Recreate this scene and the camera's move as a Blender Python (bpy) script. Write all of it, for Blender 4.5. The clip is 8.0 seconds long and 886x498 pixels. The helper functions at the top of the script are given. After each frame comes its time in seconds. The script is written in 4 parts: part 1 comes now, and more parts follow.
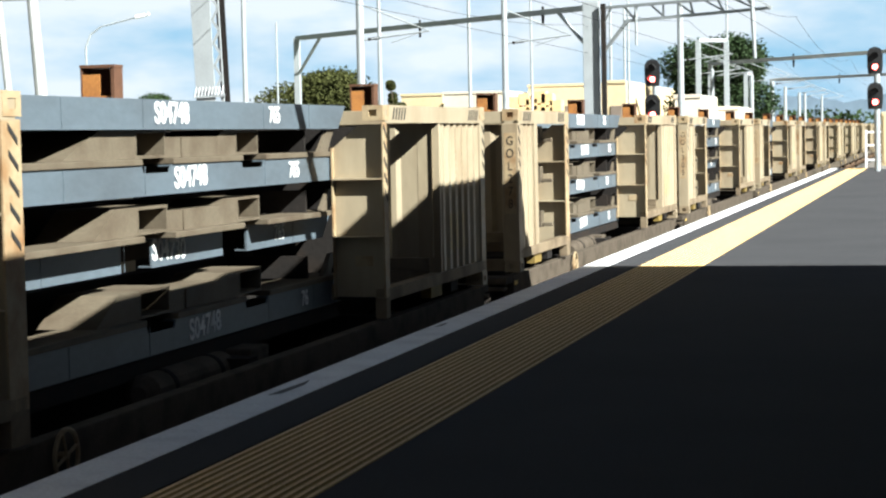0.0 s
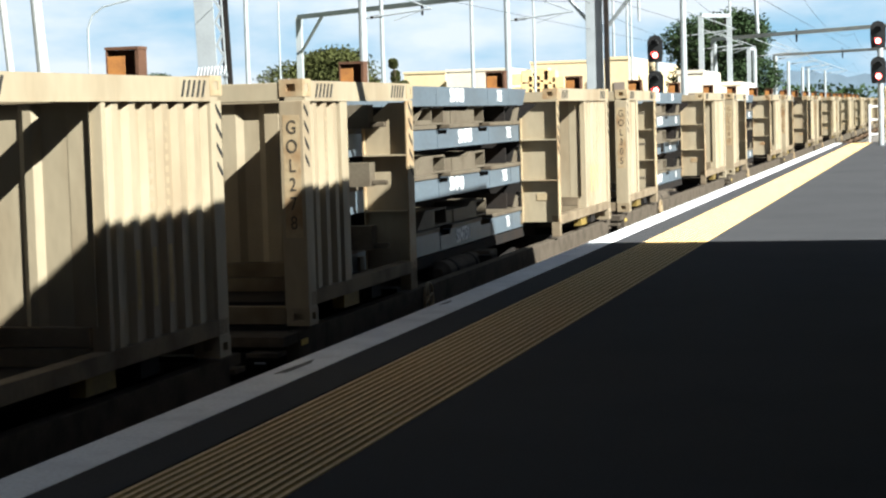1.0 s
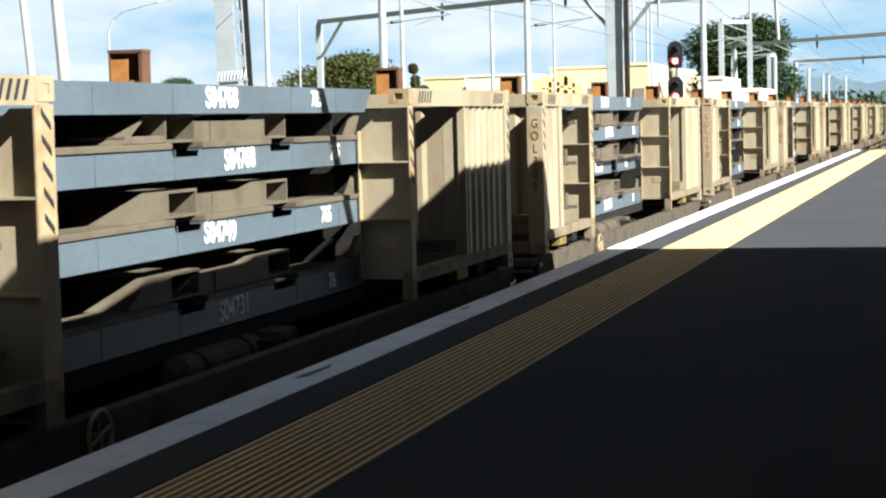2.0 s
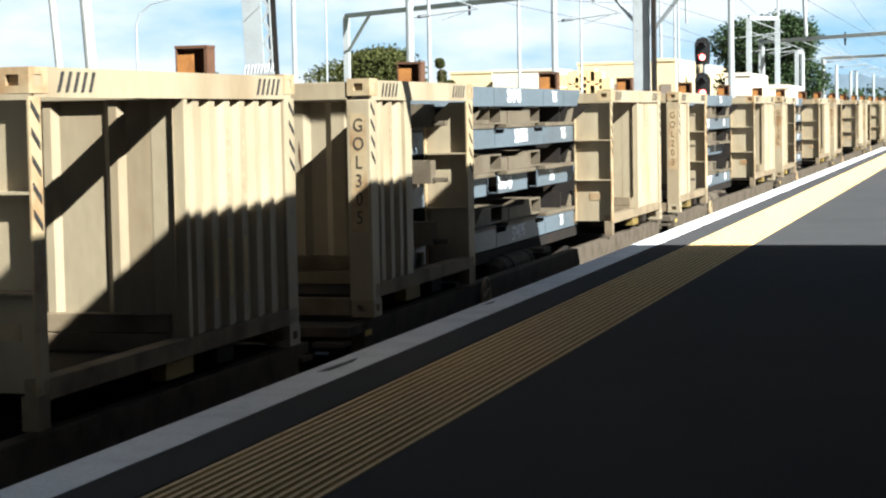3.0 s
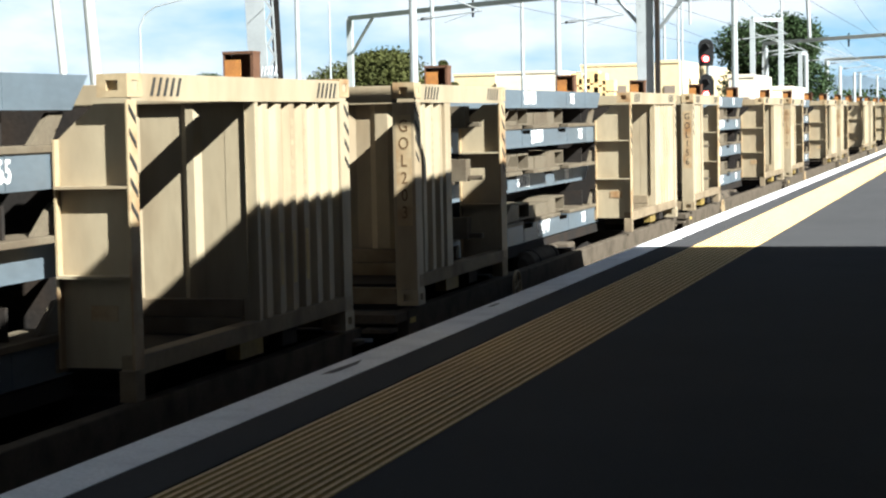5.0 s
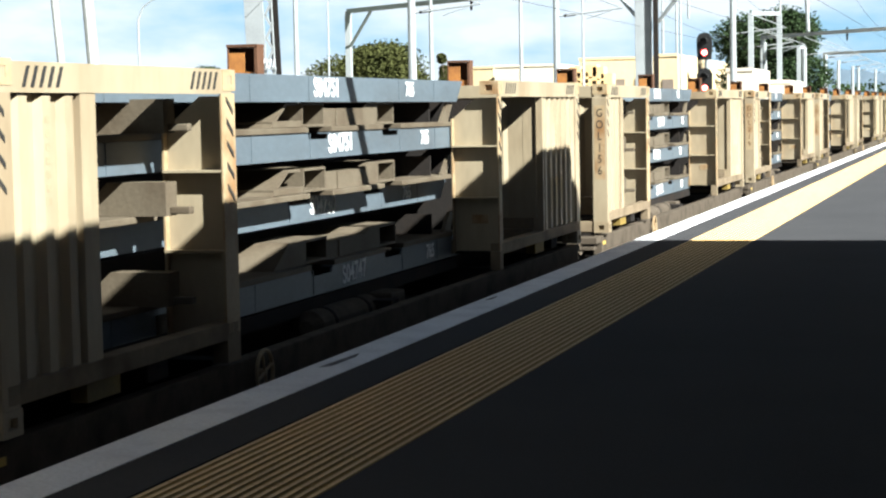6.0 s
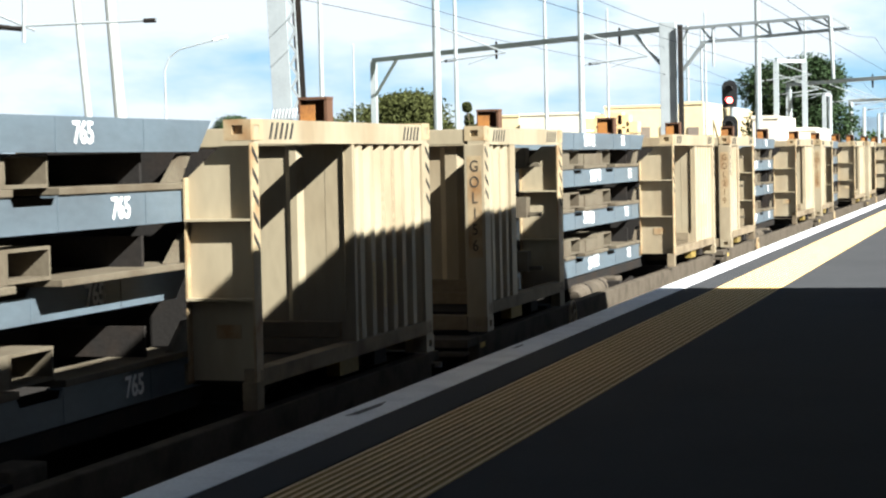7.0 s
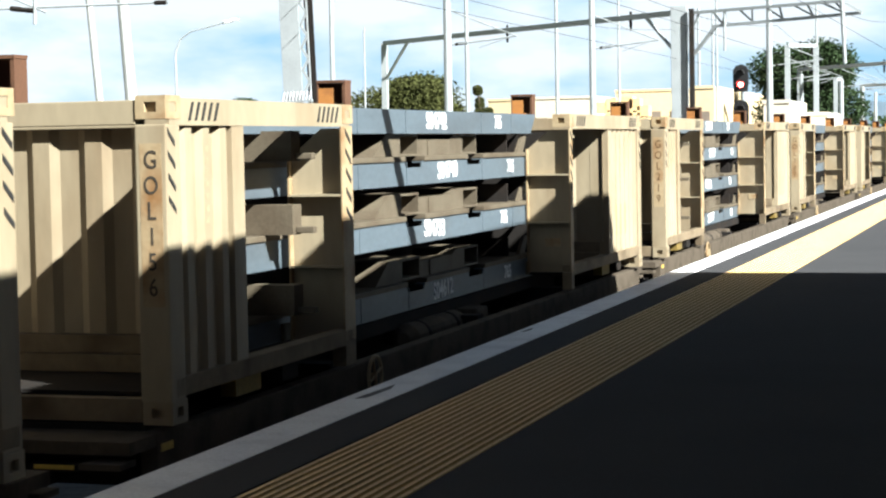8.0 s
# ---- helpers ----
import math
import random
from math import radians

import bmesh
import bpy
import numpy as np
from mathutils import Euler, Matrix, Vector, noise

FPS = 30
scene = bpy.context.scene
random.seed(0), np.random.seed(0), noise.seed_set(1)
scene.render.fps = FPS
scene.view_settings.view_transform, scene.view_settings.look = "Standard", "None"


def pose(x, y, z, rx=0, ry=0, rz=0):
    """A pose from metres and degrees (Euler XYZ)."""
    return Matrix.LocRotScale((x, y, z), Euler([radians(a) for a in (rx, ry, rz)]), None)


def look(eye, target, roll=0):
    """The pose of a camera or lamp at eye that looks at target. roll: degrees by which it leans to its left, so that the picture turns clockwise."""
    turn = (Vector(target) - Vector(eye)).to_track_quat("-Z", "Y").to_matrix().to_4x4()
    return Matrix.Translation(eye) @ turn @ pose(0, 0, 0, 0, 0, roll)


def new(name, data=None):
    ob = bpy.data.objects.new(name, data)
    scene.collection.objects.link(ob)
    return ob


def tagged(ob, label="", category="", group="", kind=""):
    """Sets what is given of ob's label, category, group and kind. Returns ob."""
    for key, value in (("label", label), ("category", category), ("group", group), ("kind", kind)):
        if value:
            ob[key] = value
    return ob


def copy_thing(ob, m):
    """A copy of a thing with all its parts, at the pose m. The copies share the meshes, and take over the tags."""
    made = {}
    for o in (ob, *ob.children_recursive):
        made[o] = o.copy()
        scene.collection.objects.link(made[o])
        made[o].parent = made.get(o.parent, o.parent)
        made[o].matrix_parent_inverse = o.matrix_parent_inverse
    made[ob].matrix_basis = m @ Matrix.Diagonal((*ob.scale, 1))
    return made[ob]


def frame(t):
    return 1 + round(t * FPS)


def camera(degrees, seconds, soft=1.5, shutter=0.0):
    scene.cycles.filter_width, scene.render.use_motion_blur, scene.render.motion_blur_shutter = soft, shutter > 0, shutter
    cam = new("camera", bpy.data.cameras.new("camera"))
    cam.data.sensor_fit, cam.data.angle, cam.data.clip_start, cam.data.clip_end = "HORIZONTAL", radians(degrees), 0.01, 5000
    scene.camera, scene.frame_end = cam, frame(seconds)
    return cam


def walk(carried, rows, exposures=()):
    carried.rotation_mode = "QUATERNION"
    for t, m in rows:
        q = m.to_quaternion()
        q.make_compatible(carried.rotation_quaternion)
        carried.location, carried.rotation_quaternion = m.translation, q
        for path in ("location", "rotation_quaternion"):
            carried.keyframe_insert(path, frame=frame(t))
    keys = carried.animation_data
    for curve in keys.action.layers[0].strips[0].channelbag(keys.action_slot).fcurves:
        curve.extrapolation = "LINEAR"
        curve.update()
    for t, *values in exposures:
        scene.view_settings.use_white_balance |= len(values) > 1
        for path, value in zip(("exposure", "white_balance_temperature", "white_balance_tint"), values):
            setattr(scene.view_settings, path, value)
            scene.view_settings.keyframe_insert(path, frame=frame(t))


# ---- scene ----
EXPO, KELVIN, TINT, SKY, SUN = 1.80, 6060, 5, 0.0092, 5.0
EYE = (3.55, 0.0, 1.379)
cam = camera(26.03, 8.0, soft=2.2, shutter=0.06)
# seconds, heading (radians, negative to the left of the track), pitch, roll
HELD = (
    (0, -0.25372, -0.05848, 0.02122),
    (0.5, -0.25528, -0.06161, 0.02613),
    (1, -0.25611, -0.06998, 0.02937),
    (1.5, -0.26277, -0.06960, 0.02742),
    (2.8, -0.27468, -0.06348, 0.02059),
    (3, -0.27929, -0.06946, 0.01906),
    (3.5, -0.27893, -0.06481, 0.01655),
    (4, -0.27952, -0.06820, 0.02370),
    (4.5, -0.27522, -0.06866, 0.02118),
    (4.7, -0.28047, -0.06698, 0.02324),
    (5.8, -0.27895, -0.07359, 0.01737),
    (6, -0.28032, -0.07188, 0.01912),
    (6.5, -0.28846, -0.05826, 0.02694),
    (7, -0.29325, -0.04641, 0.02227),
    (7.5, -0.29292, -0.06485, 0.01337),
    (8, -0.29867, -0.05499, 0.01842),
)


def held_pose(yaw, pitch, roll):
    way = Vector((math.sin(yaw) * math.cos(pitch), math.cos(yaw) * math.cos(pitch), math.sin(pitch)))
    return look(EYE, Vector(EYE) + way * 10, -math.degrees(roll))


walk(cam, [(t, held_pose(a, b, c)) for t, a, b, c in HELD], exposures=((0, EXPO - 0.1, KELVIN, TINT), (1.7, EXPO - 0.1, KELVIN, TINT), (3.0, EXPO + 0.05, KELVIN, TINT), (8, EXPO + 0.05, KELVIN, TINT)))

# ---- light ----
SUN_WAY = Vector((1.19, -0.62, 1.0)).normalized()
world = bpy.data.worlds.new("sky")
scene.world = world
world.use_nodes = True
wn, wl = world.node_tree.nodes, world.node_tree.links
wn.clear()
w_out, w_bg, w_sky = wn.new("ShaderNodeOutputWorld"), wn.new("ShaderNodeBackground"), wn.new("ShaderNodeTexSky")
w_sky.sky_type, w_sky.sun_disc = "NISHITA", False
w_sky.sun_elevation = math.asin(SUN_WAY.z)
w_sky.sun_rotation = math.atan2(SUN_WAY.x, SUN_WAY.y)
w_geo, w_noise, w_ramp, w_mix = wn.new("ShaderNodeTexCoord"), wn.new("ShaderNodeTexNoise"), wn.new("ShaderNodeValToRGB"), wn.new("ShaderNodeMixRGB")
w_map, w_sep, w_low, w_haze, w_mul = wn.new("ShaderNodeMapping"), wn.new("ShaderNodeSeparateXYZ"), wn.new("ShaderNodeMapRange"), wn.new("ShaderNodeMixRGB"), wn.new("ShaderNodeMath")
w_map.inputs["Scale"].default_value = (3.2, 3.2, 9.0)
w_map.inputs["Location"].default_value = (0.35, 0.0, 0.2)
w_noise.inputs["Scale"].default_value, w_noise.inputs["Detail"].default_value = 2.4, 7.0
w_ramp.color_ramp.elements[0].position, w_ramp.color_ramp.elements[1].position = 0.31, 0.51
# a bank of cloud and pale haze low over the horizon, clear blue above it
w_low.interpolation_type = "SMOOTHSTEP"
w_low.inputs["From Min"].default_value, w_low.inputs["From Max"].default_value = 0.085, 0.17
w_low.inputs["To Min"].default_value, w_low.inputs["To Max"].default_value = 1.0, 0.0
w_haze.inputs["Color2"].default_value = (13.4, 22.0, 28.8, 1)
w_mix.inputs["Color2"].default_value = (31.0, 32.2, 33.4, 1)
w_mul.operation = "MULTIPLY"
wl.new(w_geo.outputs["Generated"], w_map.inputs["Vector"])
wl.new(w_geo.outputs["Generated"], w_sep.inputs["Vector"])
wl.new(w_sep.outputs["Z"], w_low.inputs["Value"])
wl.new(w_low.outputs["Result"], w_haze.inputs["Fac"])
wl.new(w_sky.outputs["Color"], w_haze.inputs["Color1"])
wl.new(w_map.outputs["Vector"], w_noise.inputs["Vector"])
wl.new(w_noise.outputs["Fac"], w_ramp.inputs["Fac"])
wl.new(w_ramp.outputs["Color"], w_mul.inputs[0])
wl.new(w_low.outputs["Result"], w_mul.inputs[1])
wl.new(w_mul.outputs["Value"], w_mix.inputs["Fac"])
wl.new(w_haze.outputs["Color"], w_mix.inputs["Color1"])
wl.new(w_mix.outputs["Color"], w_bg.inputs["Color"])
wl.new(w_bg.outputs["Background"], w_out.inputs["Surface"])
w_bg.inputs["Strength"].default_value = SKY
sun = new("sun", bpy.data.lights.new("sun", "SUN"))
sun.data.energy, sun.data.angle, sun.data.color = SUN, radians(0.55), (1.0, 0.95, 0.86)
sun.matrix_world = look(SUN_WAY * 50, (0, 0, 0))


# ---- materials ----
def material(name, colour, rough=0.6, metal=0.0, dirt=None, amount=0.5, grain=30.0, blotch=1.5, bump=0.2, vary=0.15, stretch=(1, 1, 1), gloss=0.5):
    """Grain and blotches in two scales over a base colour; dirt is the colour of the blotches."""
    m = bpy.data.materials.new(name)
    m.use_nodes = True
    n, l = m.node_tree.nodes, m.node_tree.links
    b = n["Principled BSDF"]
    b.inputs["Roughness"].default_value, b.inputs["Metallic"].default_value = rough, metal
    b.inputs["Specular IOR Level"].default_value = gloss
    co, mp, fine, big = n.new("ShaderNodeTexCoord"), n.new("ShaderNodeMapping"), n.new("ShaderNodeTexNoise"), n.new("ShaderNodeTexNoise")
    info = n.new("ShaderNodeObjectInfo")
    mp.inputs["Scale"].default_value = stretch
    l.new(co.outputs["Object"], mp.inputs["Vector"])
    shift = n.new("ShaderNodeVectorMath")
    shift.operation = "MULTIPLY_ADD"
    shift.inputs[1].default_value = (31, 17, 23)
    l.new(info.outputs["Random"], shift.inputs[0])
    l.new(mp.outputs["Vector"], shift.inputs[2])
    for node, s, d in ((fine, grain, 6), (big, blotch, 8)):
        node.inputs["Scale"].default_value, node.inputs["Detail"].default_value = s, d
        l.new(shift.outputs["Vector"], node.inputs["Vector"])
    ramp = n.new("ShaderNodeValToRGB")
    ramp.color_ramp.elements[0].position, ramp.color_ramp.elements[1].position = 0.45, 0.75
    l.new(big.outputs["Fac"], ramp.inputs["Fac"])
    fac = n.new("ShaderNodeMath")
    fac.operation, fac.inputs[1].default_value = "MULTIPLY", amount
    l.new(ramp.outputs["Color"], fac.inputs[0])
    mix = n.new("ShaderNodeMixRGB")
    mix.inputs["Color1"].default_value = (*colour, 1)
    mix.inputs["Color2"].default_value = (*(dirt or [c * 0.6 for c in colour]), 1)
    l.new(fac.outputs["Value"], mix.inputs["Fac"])
    hsv = n.new("ShaderNodeHueSaturation")
    val = n.new("ShaderNodeMapRange")
    val.inputs["To Min"].default_value, val.inputs["To Max"].default_value = 1 - 2 * vary, 1 + 2 * vary
    l.new(fine.outputs["Fac"], val.inputs["Value"])
    l.new(val.outputs["Result"], hsv.inputs["Value"])
    l.new(mix.outputs["Color"], hsv.inputs["Color"])
    l.new(hsv.outputs["Color"], b.inputs["Base Color"])
    if bump:
        bp = n.new("ShaderNodeBump")
        bp.inputs["Strength"].default_value, bp.inputs["Distance"].default_value = bump, 0.01
        l.new(fine.outputs["Fac"], bp.inputs["Height"])
        l.new(bp.outputs["Normal"], b.inputs["Normal"])
    return m


def glowing(name, colour, strength):
    m = bpy.data.materials.new(name)
    m.use_nodes = True
    b = m.node_tree.nodes["Principled BSDF"]
    b.inputs["Base Color"].default_value = (*colour, 1)
    b.inputs["Emission Color"].default_value, b.inputs["Emission Strength"].default_value = (*colour, 1), strength
    return m


CREAM = material("cream_paint", (0.312, 0.262, 0.180), 0.55, dirt=(0.17, 0.112, 0.06), amount=0.65, blotch=1.9, grain=18, vary=0.07, stretch=(1, 1, 0.35), gloss=0.3)
CREAM_WORN = material("worn_cream_paint", (0.345, 0.27, 0.165), 0.6, dirt=(0.20, 0.092, 0.03), amount=0.9, blotch=4.5, grain=30, vary=0.1, gloss=0.3)
CREAM_GRIMY = material("grimy_cream_paint", (0.21, 0.165, 0.11), 0.8, dirt=(0.07, 0.05, 0.033), amount=0.85, blotch=3, grain=24, vary=0.12, gloss=0.15)
DUSTY_STEEL = material("dusty_brown_steel", (0.095, 0.078, 0.060), 0.9, dirt=(0.03, 0.024, 0.018), amount=0.7, blotch=5, grain=40, gloss=0.1)
# rust with the sunlit look of the box face put into its orange
RUST_SUNLIT = material("sunlit_orange_rust", (0.36, 0.15, 0.035), 0.85, dirt=(0.16, 0.06, 0.02), amount=0.7, blotch=7, grain=60, vary=0.2)
RUST = material("rust", (0.10, 0.045, 0.022), 0.85, dirt=(0.07, 0.03, 0.015), amount=0.8, blotch=6, grain=60, vary=0.2)
GREY_STEEL = material("grey_steel", (0.092, 0.118, 0.142), 0.5, dirt=(0.055, 0.06, 0.066), amount=0.55, blotch=2.2, grain=25, vary=0.1, stretch=(1, 0.4, 1))
BOGIE = material("rusty_bogie_steel", (0.15, 0.10, 0.065), 0.85, dirt=(0.03, 0.024, 0.02), amount=0.7, blotch=4, grain=40, gloss=0.2)
TIMBER = material("weathered_tan_steel", (0.116, 0.096, 0.068), 0.7, dirt=(0.055, 0.036, 0.022), amount=0.7, blotch=3, grain=40, vary=0.12, gloss=0.3)
# grimy steel; also carries the shade painted inside the tray stacks
DARK_STEEL = material("grime_and_shade_dark_steel", (0.020, 0.018, 0.017), 0.9, dirt=(0.036, 0.025, 0.018), amount=0.6, blotch=3, grain=40, gloss=0.1)
BRIGHT_STEEL = material("polished_rail_steel", (0.45, 0.43, 0.41), 0.3, metal=1.0, dirt=(0.2, 0.14, 0.1), amount=0.3)
WHITE_PAINT = material("white_chalk_paint", (0.80, 0.80, 0.80), 0.8, dirt=(0.6, 0.6, 0.6), amount=0.4, grain=60)
FAINT = material("faint_brown_paint", (0.32, 0.255, 0.165), 0.7)
FAINT_YELLOW = material("faint_yellow_paint", (0.40, 0.30, 0.12), 0.7, dirt=(0.34, 0.27, 0.15), amount=0.7)
# yellow paint with the shade under the bottom rail put into its colour
POCKET_SHADED_YELLOW = material("shade_darkened_yellow_paint", (0.22, 0.15, 0.03), 0.8, dirt=(0.08, 0.06, 0.03), amount=0.8)
RUSTY_LETTER = material("rust_stained_letter_paint", (0.10, 0.055, 0.022), 0.8, dirt=(0.2, 0.11, 0.05), amount=0.7, blotch=8)
LETTER_PAINT = material("faded_black_letter_paint", (0.035, 0.028, 0.020), 0.8, dirt=(0.11, 0.08, 0.05), amount=0.6, blotch=9)
BLACK_PAINT = material("black_paint", (0.015, 0.015, 0.015), 0.8)
YELLOW_PAINT = material("faded_yellow_paint", (0.60, 0.42, 0.08), 0.6, dirt=(0.4, 0.28, 0.1), amount=0.6)
ASPHALT = material("asphalt", (0.056, 0.057, 0.062), 0.95, dirt=(0.042, 0.043, 0.048), amount=0.7, blotch=0.6, grain=120, bump=0.4, vary=0.25, gloss=0.15)
TACTILE = material("yellow_tactile_tile", (0.94, 0.69, 0.38), 0.75, dirt=(0.84, 0.58, 0.30), amount=0.6, blotch=1.2, grain=70, vary=0.1, gloss=0.25)
# darker yellow brown for the groove faces between the ribs
TACTILE_GROOVE = material("darker_tile_grooves", (0.50, 0.33, 0.12), 0.9, dirt=(0.36, 0.23, 0.08), amount=0.6, gloss=0.1)
CONCRETE = material("concrete", (0.36, 0.35, 0.33), 0.85, dirt=(0.24, 0.22, 0.2), amount=0.6, blotch=1.2, grain=50, bump=0.3)
CONCRETE_DARK = material("scuffed_concrete", (0.12, 0.12, 0.125), 0.9, dirt=(0.3, 0.3, 0.32), amount=0.8, blotch=9, grain=60)
EDGE_WHITE = material("worn_white_edge_paint", (0.91, 0.92, 0.95), 0.75, dirt=(0.62, 0.62, 0.66), amount=0.6, blotch=3.0, grain=50, vary=0.12, gloss=0.3)
BALLAST = material("ballast", (0.17, 0.155, 0.14), 0.95, dirt=(0.09, 0.075, 0.06), amount=0.7, blotch=3, grain=18, bump=1.0, vary=0.3)
EARTH = material("dry_grass_and_earth", (0.12, 0.13, 0.06), 0.95, dirt=(0.17, 0.15, 0.11), amount=0.7, blotch=0.06, grain=2, vary=0.2)
GALVANISED = material("galvanised_steel", (0.36, 0.39, 0.41), 0.55, metal=0.1, dirt=(0.26, 0.28, 0.30), amount=0.5, blotch=2, grain=20, vary=0.06)
POLE_CONCRETE = material("pole_concrete", (0.40, 0.41, 0.42), 0.8, dirt=(0.30, 0.30, 0.30), amount=0.5, blotch=2, grain=30, vary=0.08)
WALL_PAINT = material("painted_wall", (0.20, 0.16, 0.13), 0.8, dirt=(0.14, 0.11, 0.09), amount=0.4)
ROOF_IRON = material("roof_iron", (0.42, 0.43, 0.44), 0.6, dirt=(0.34, 0.34, 0.34))
CREAM_WALL = material("cream_factory_wall", (0.62, 0.50, 0.31), 0.8, dirt=(0.52, 0.39, 0.22), amount=0.5, blotch=0.3, grain=3, vary=0.05)
PALE_WALL = material("pale_factory_wall", (0.66, 0.60, 0.50), 0.8, dirt=(0.56, 0.48, 0.38), amount=0.5, blotch=0.3, grain=3, vary=0.05)
LEAF = material("leaves", (0.055, 0.06, 0.018), 0.8, dirt=(0.026, 0.034, 0.011), amount=0.7, blotch=0.8, grain=3, bump=0, vary=0.25, gloss=0.15)
LEAF_DARK = material("dark_leaves", (0.030, 0.052, 0.020), 0.7, dirt=(0.018, 0.03, 0.012), amount=0.7, blotch=0.8, grain=3, bump=0, vary=0.25, gloss=0.15)
BARK = material("bark", (0.10, 0.075, 0.05), 0.9)
HILL = material("far_hill_haze", (0.16, 0.22, 0.30), 0.95, dirt=(0.13, 0.19, 0.25), amount=0.5, blotch=0.01, grain=0.05, bump=0)
RUST_TIMBER = material("orange_timber", (0.78, 0.55, 0.28), 0.8, dirt=(0.62, 0.38, 0.16), amount=0.6, blotch=1, grain=6)
SIGNAL_BLACK = material("signal_black", (0.015, 0.015, 0.016), 0.5)
RED_LIGHT = glowing("red_signal_light", (1.0, 0.06, 0.05), 16.0)


# ---- building helpers ----
def box(bm, x0, x1, y0, y1, z0, z1):
    v = [bm.verts.new(c) for c in ((x0, y0, z0), (x1, y0, z0), (x1, y1, z0), (x0, y1, z0), (x0, y0, z1), (x1, y0, z1), (x1, y1, z1), (x0, y1, z1))]
    for f in ((3, 2, 1, 0), (4, 5, 6, 7), (0, 1, 5, 4), (1, 2, 6, 5), (2, 3, 7, 6), (3, 0, 4, 7)):
        bm.faces.new([v[i] for i in f])
    return bm


def made_box(*dims, bevel=0.0):
    bm = box(bmesh.new(), *dims)
    if bevel:
        bmesh.ops.bevel(bm, geom=list(bm.edges), offset=bevel, segments=2, profile=0.6, affect="EDGES")
    return bm


def prism(bm, outline, way, a, b):
    """An outline of (u, v) pairs drawn out from a to b along x, y or z."""
    def at(u, v, w):
        return {"x": (w, u, v), "y": (u, w, v), "z": (u, v, w)}[way]
    lo, hi = [bm.verts.new(at(u, v, a)) for u, v in outline], [bm.verts.new(at(u, v, b)) for u, v in outline]
    k = len(outline)
    bm.faces.new(lo[::-1])
    bm.faces.new(hi)
    for i in range(k):
        bm.faces.new((lo[i], lo[(i + 1) % k], hi[(i + 1) % k], hi[i]))
    bmesh.ops.recalc_face_normals(bm, faces=list(bm.faces))
    return bm


def rod(bm, a, b, r0, r1=None, sides=8):
    a, b = Vector(a), Vector(b)
    r1 = r0 if r1 is None else r1
    q = (b - a).to_track_quat("Z", "Y")
    rings = []
    for c, r in ((a, r0), (b, r1)):
        rings.append([bm.verts.new(c + q @ Vector((r * math.cos(i * math.tau / sides), r * math.sin(i * math.tau / sides), 0))) for i in range(sides)])
    for i in range(sides):
        j = (i + 1) % sides
        bm.faces.new((rings[0][i], rings[0][j], rings[1][j], rings[1][i]))
    bm.faces.new(rings[0][::-1])
    bm.faces.new(rings[1])
    return bm


def bar(bm, a, b, w, h):
    """A square bar from a to b, w wide and h deep."""
    a, b = Vector(a), Vector(b)
    q = (b - a).to_track_quat("Z", "Y")
    lo = [bm.verts.new(a + q @ Vector((sx * w / 2, sy * h / 2, 0))) for sx, sy in ((-1, -1), (1, -1), (1, 1), (-1, 1))]
    hi = [bm.verts.new(b + q @ Vector((sx * w / 2, sy * h / 2, 0))) for sx, sy in ((-1, -1), (1, -1), (1, 1), (-1, 1))]
    bm.faces.new(lo[::-1])
    bm.faces.new(hi)
    for i in range(4):
        bm.faces.new((lo[i], lo[(i + 1) % 4], hi[(i + 1) % 4], hi[i]))
    return bm


def mesh_of(name, bm, mat):
    me = bpy.data.meshes.new(name)
    bm.to_mesh(me)
    bm.free()
    me.materials.append(mat)
    return me


def part(name, bm, mat, parent=None, label=""):
    ob = new(name, mesh_of(name, bm, mat))
    ob.parent = parent
    return tagged(ob, label)


def thing(name, m, label, category, group="", kind=""):
    ob = new(name)
    ob.matrix_basis = m
    return tagged(ob, label, category, group, kind)


def structure(name, bm, mat, label, category):
    return tagged(part(name, bm, mat), label, category, kind="structure")


def lettering(text, size, mat, parent, m, name="lettering", label="", narrow=1.0, bold=0.0):
    cu = bpy.data.curves.new(name, "FONT")
    cu.body, cu.size, cu.extrude, cu.align_x, cu.align_y = text, size, 0.002, "CENTER", "CENTER"
    cu.offset = bold
    tmp = bpy.data.objects.new("tmp", cu)
    me = bpy.data.meshes.new_from_object(tmp)
    bpy.data.objects.remove(tmp)
    me.materials.append(mat)
    me.transform(Matrix.Diagonal((narrow, 1, 1, 1)))
    ob = new(name, me)
    ob.parent, ob.matrix_basis = parent, m
    return tagged(ob, label)


# ---- ground, track and platform ----
RAIL_Z = -0.92
TRACK_X = -1.787
structure("ground", made_box(-1500, 1500, -300, 3500, -1.6, -1.32), EARTH, "flat dry ground reaching to the horizon", "ground")
structure("track_bed", prism(bmesh.new(), ((-22, -1.31), (-0.35, -1.31), (-0.35, -1.10), (-21.5, -1.10)), "y", -60, 400), BALLAST, "grey brown ballast under the tracks", "track bed")


def rail(x, y0, y1):
    bm = prism(bmesh.new(), ((x - .06, RAIL_Z - .15), (x + .06, RAIL_Z - .15), (x + .012, RAIL_Z - .12), (x + .012, RAIL_Z - .04), (x + .035, RAIL_Z - .03), (x + .035, RAIL_Z), (x - .035, RAIL_Z), (x - .035, RAIL_Z - .03), (x - .012, RAIL_Z - .04), (x - .012, RAIL_Z - .12)), "y", y0, y1)
    return structure("rail", bm, BRIGHT_STEEL, "steel rail with a worn shiny head", "rail")


for cx in (TRACK_X, TRACK_X - 4.2, TRACK_X - 8.4):
    for sx in (-0.57, 0.57):
        rail(cx + sx, -60, 350)

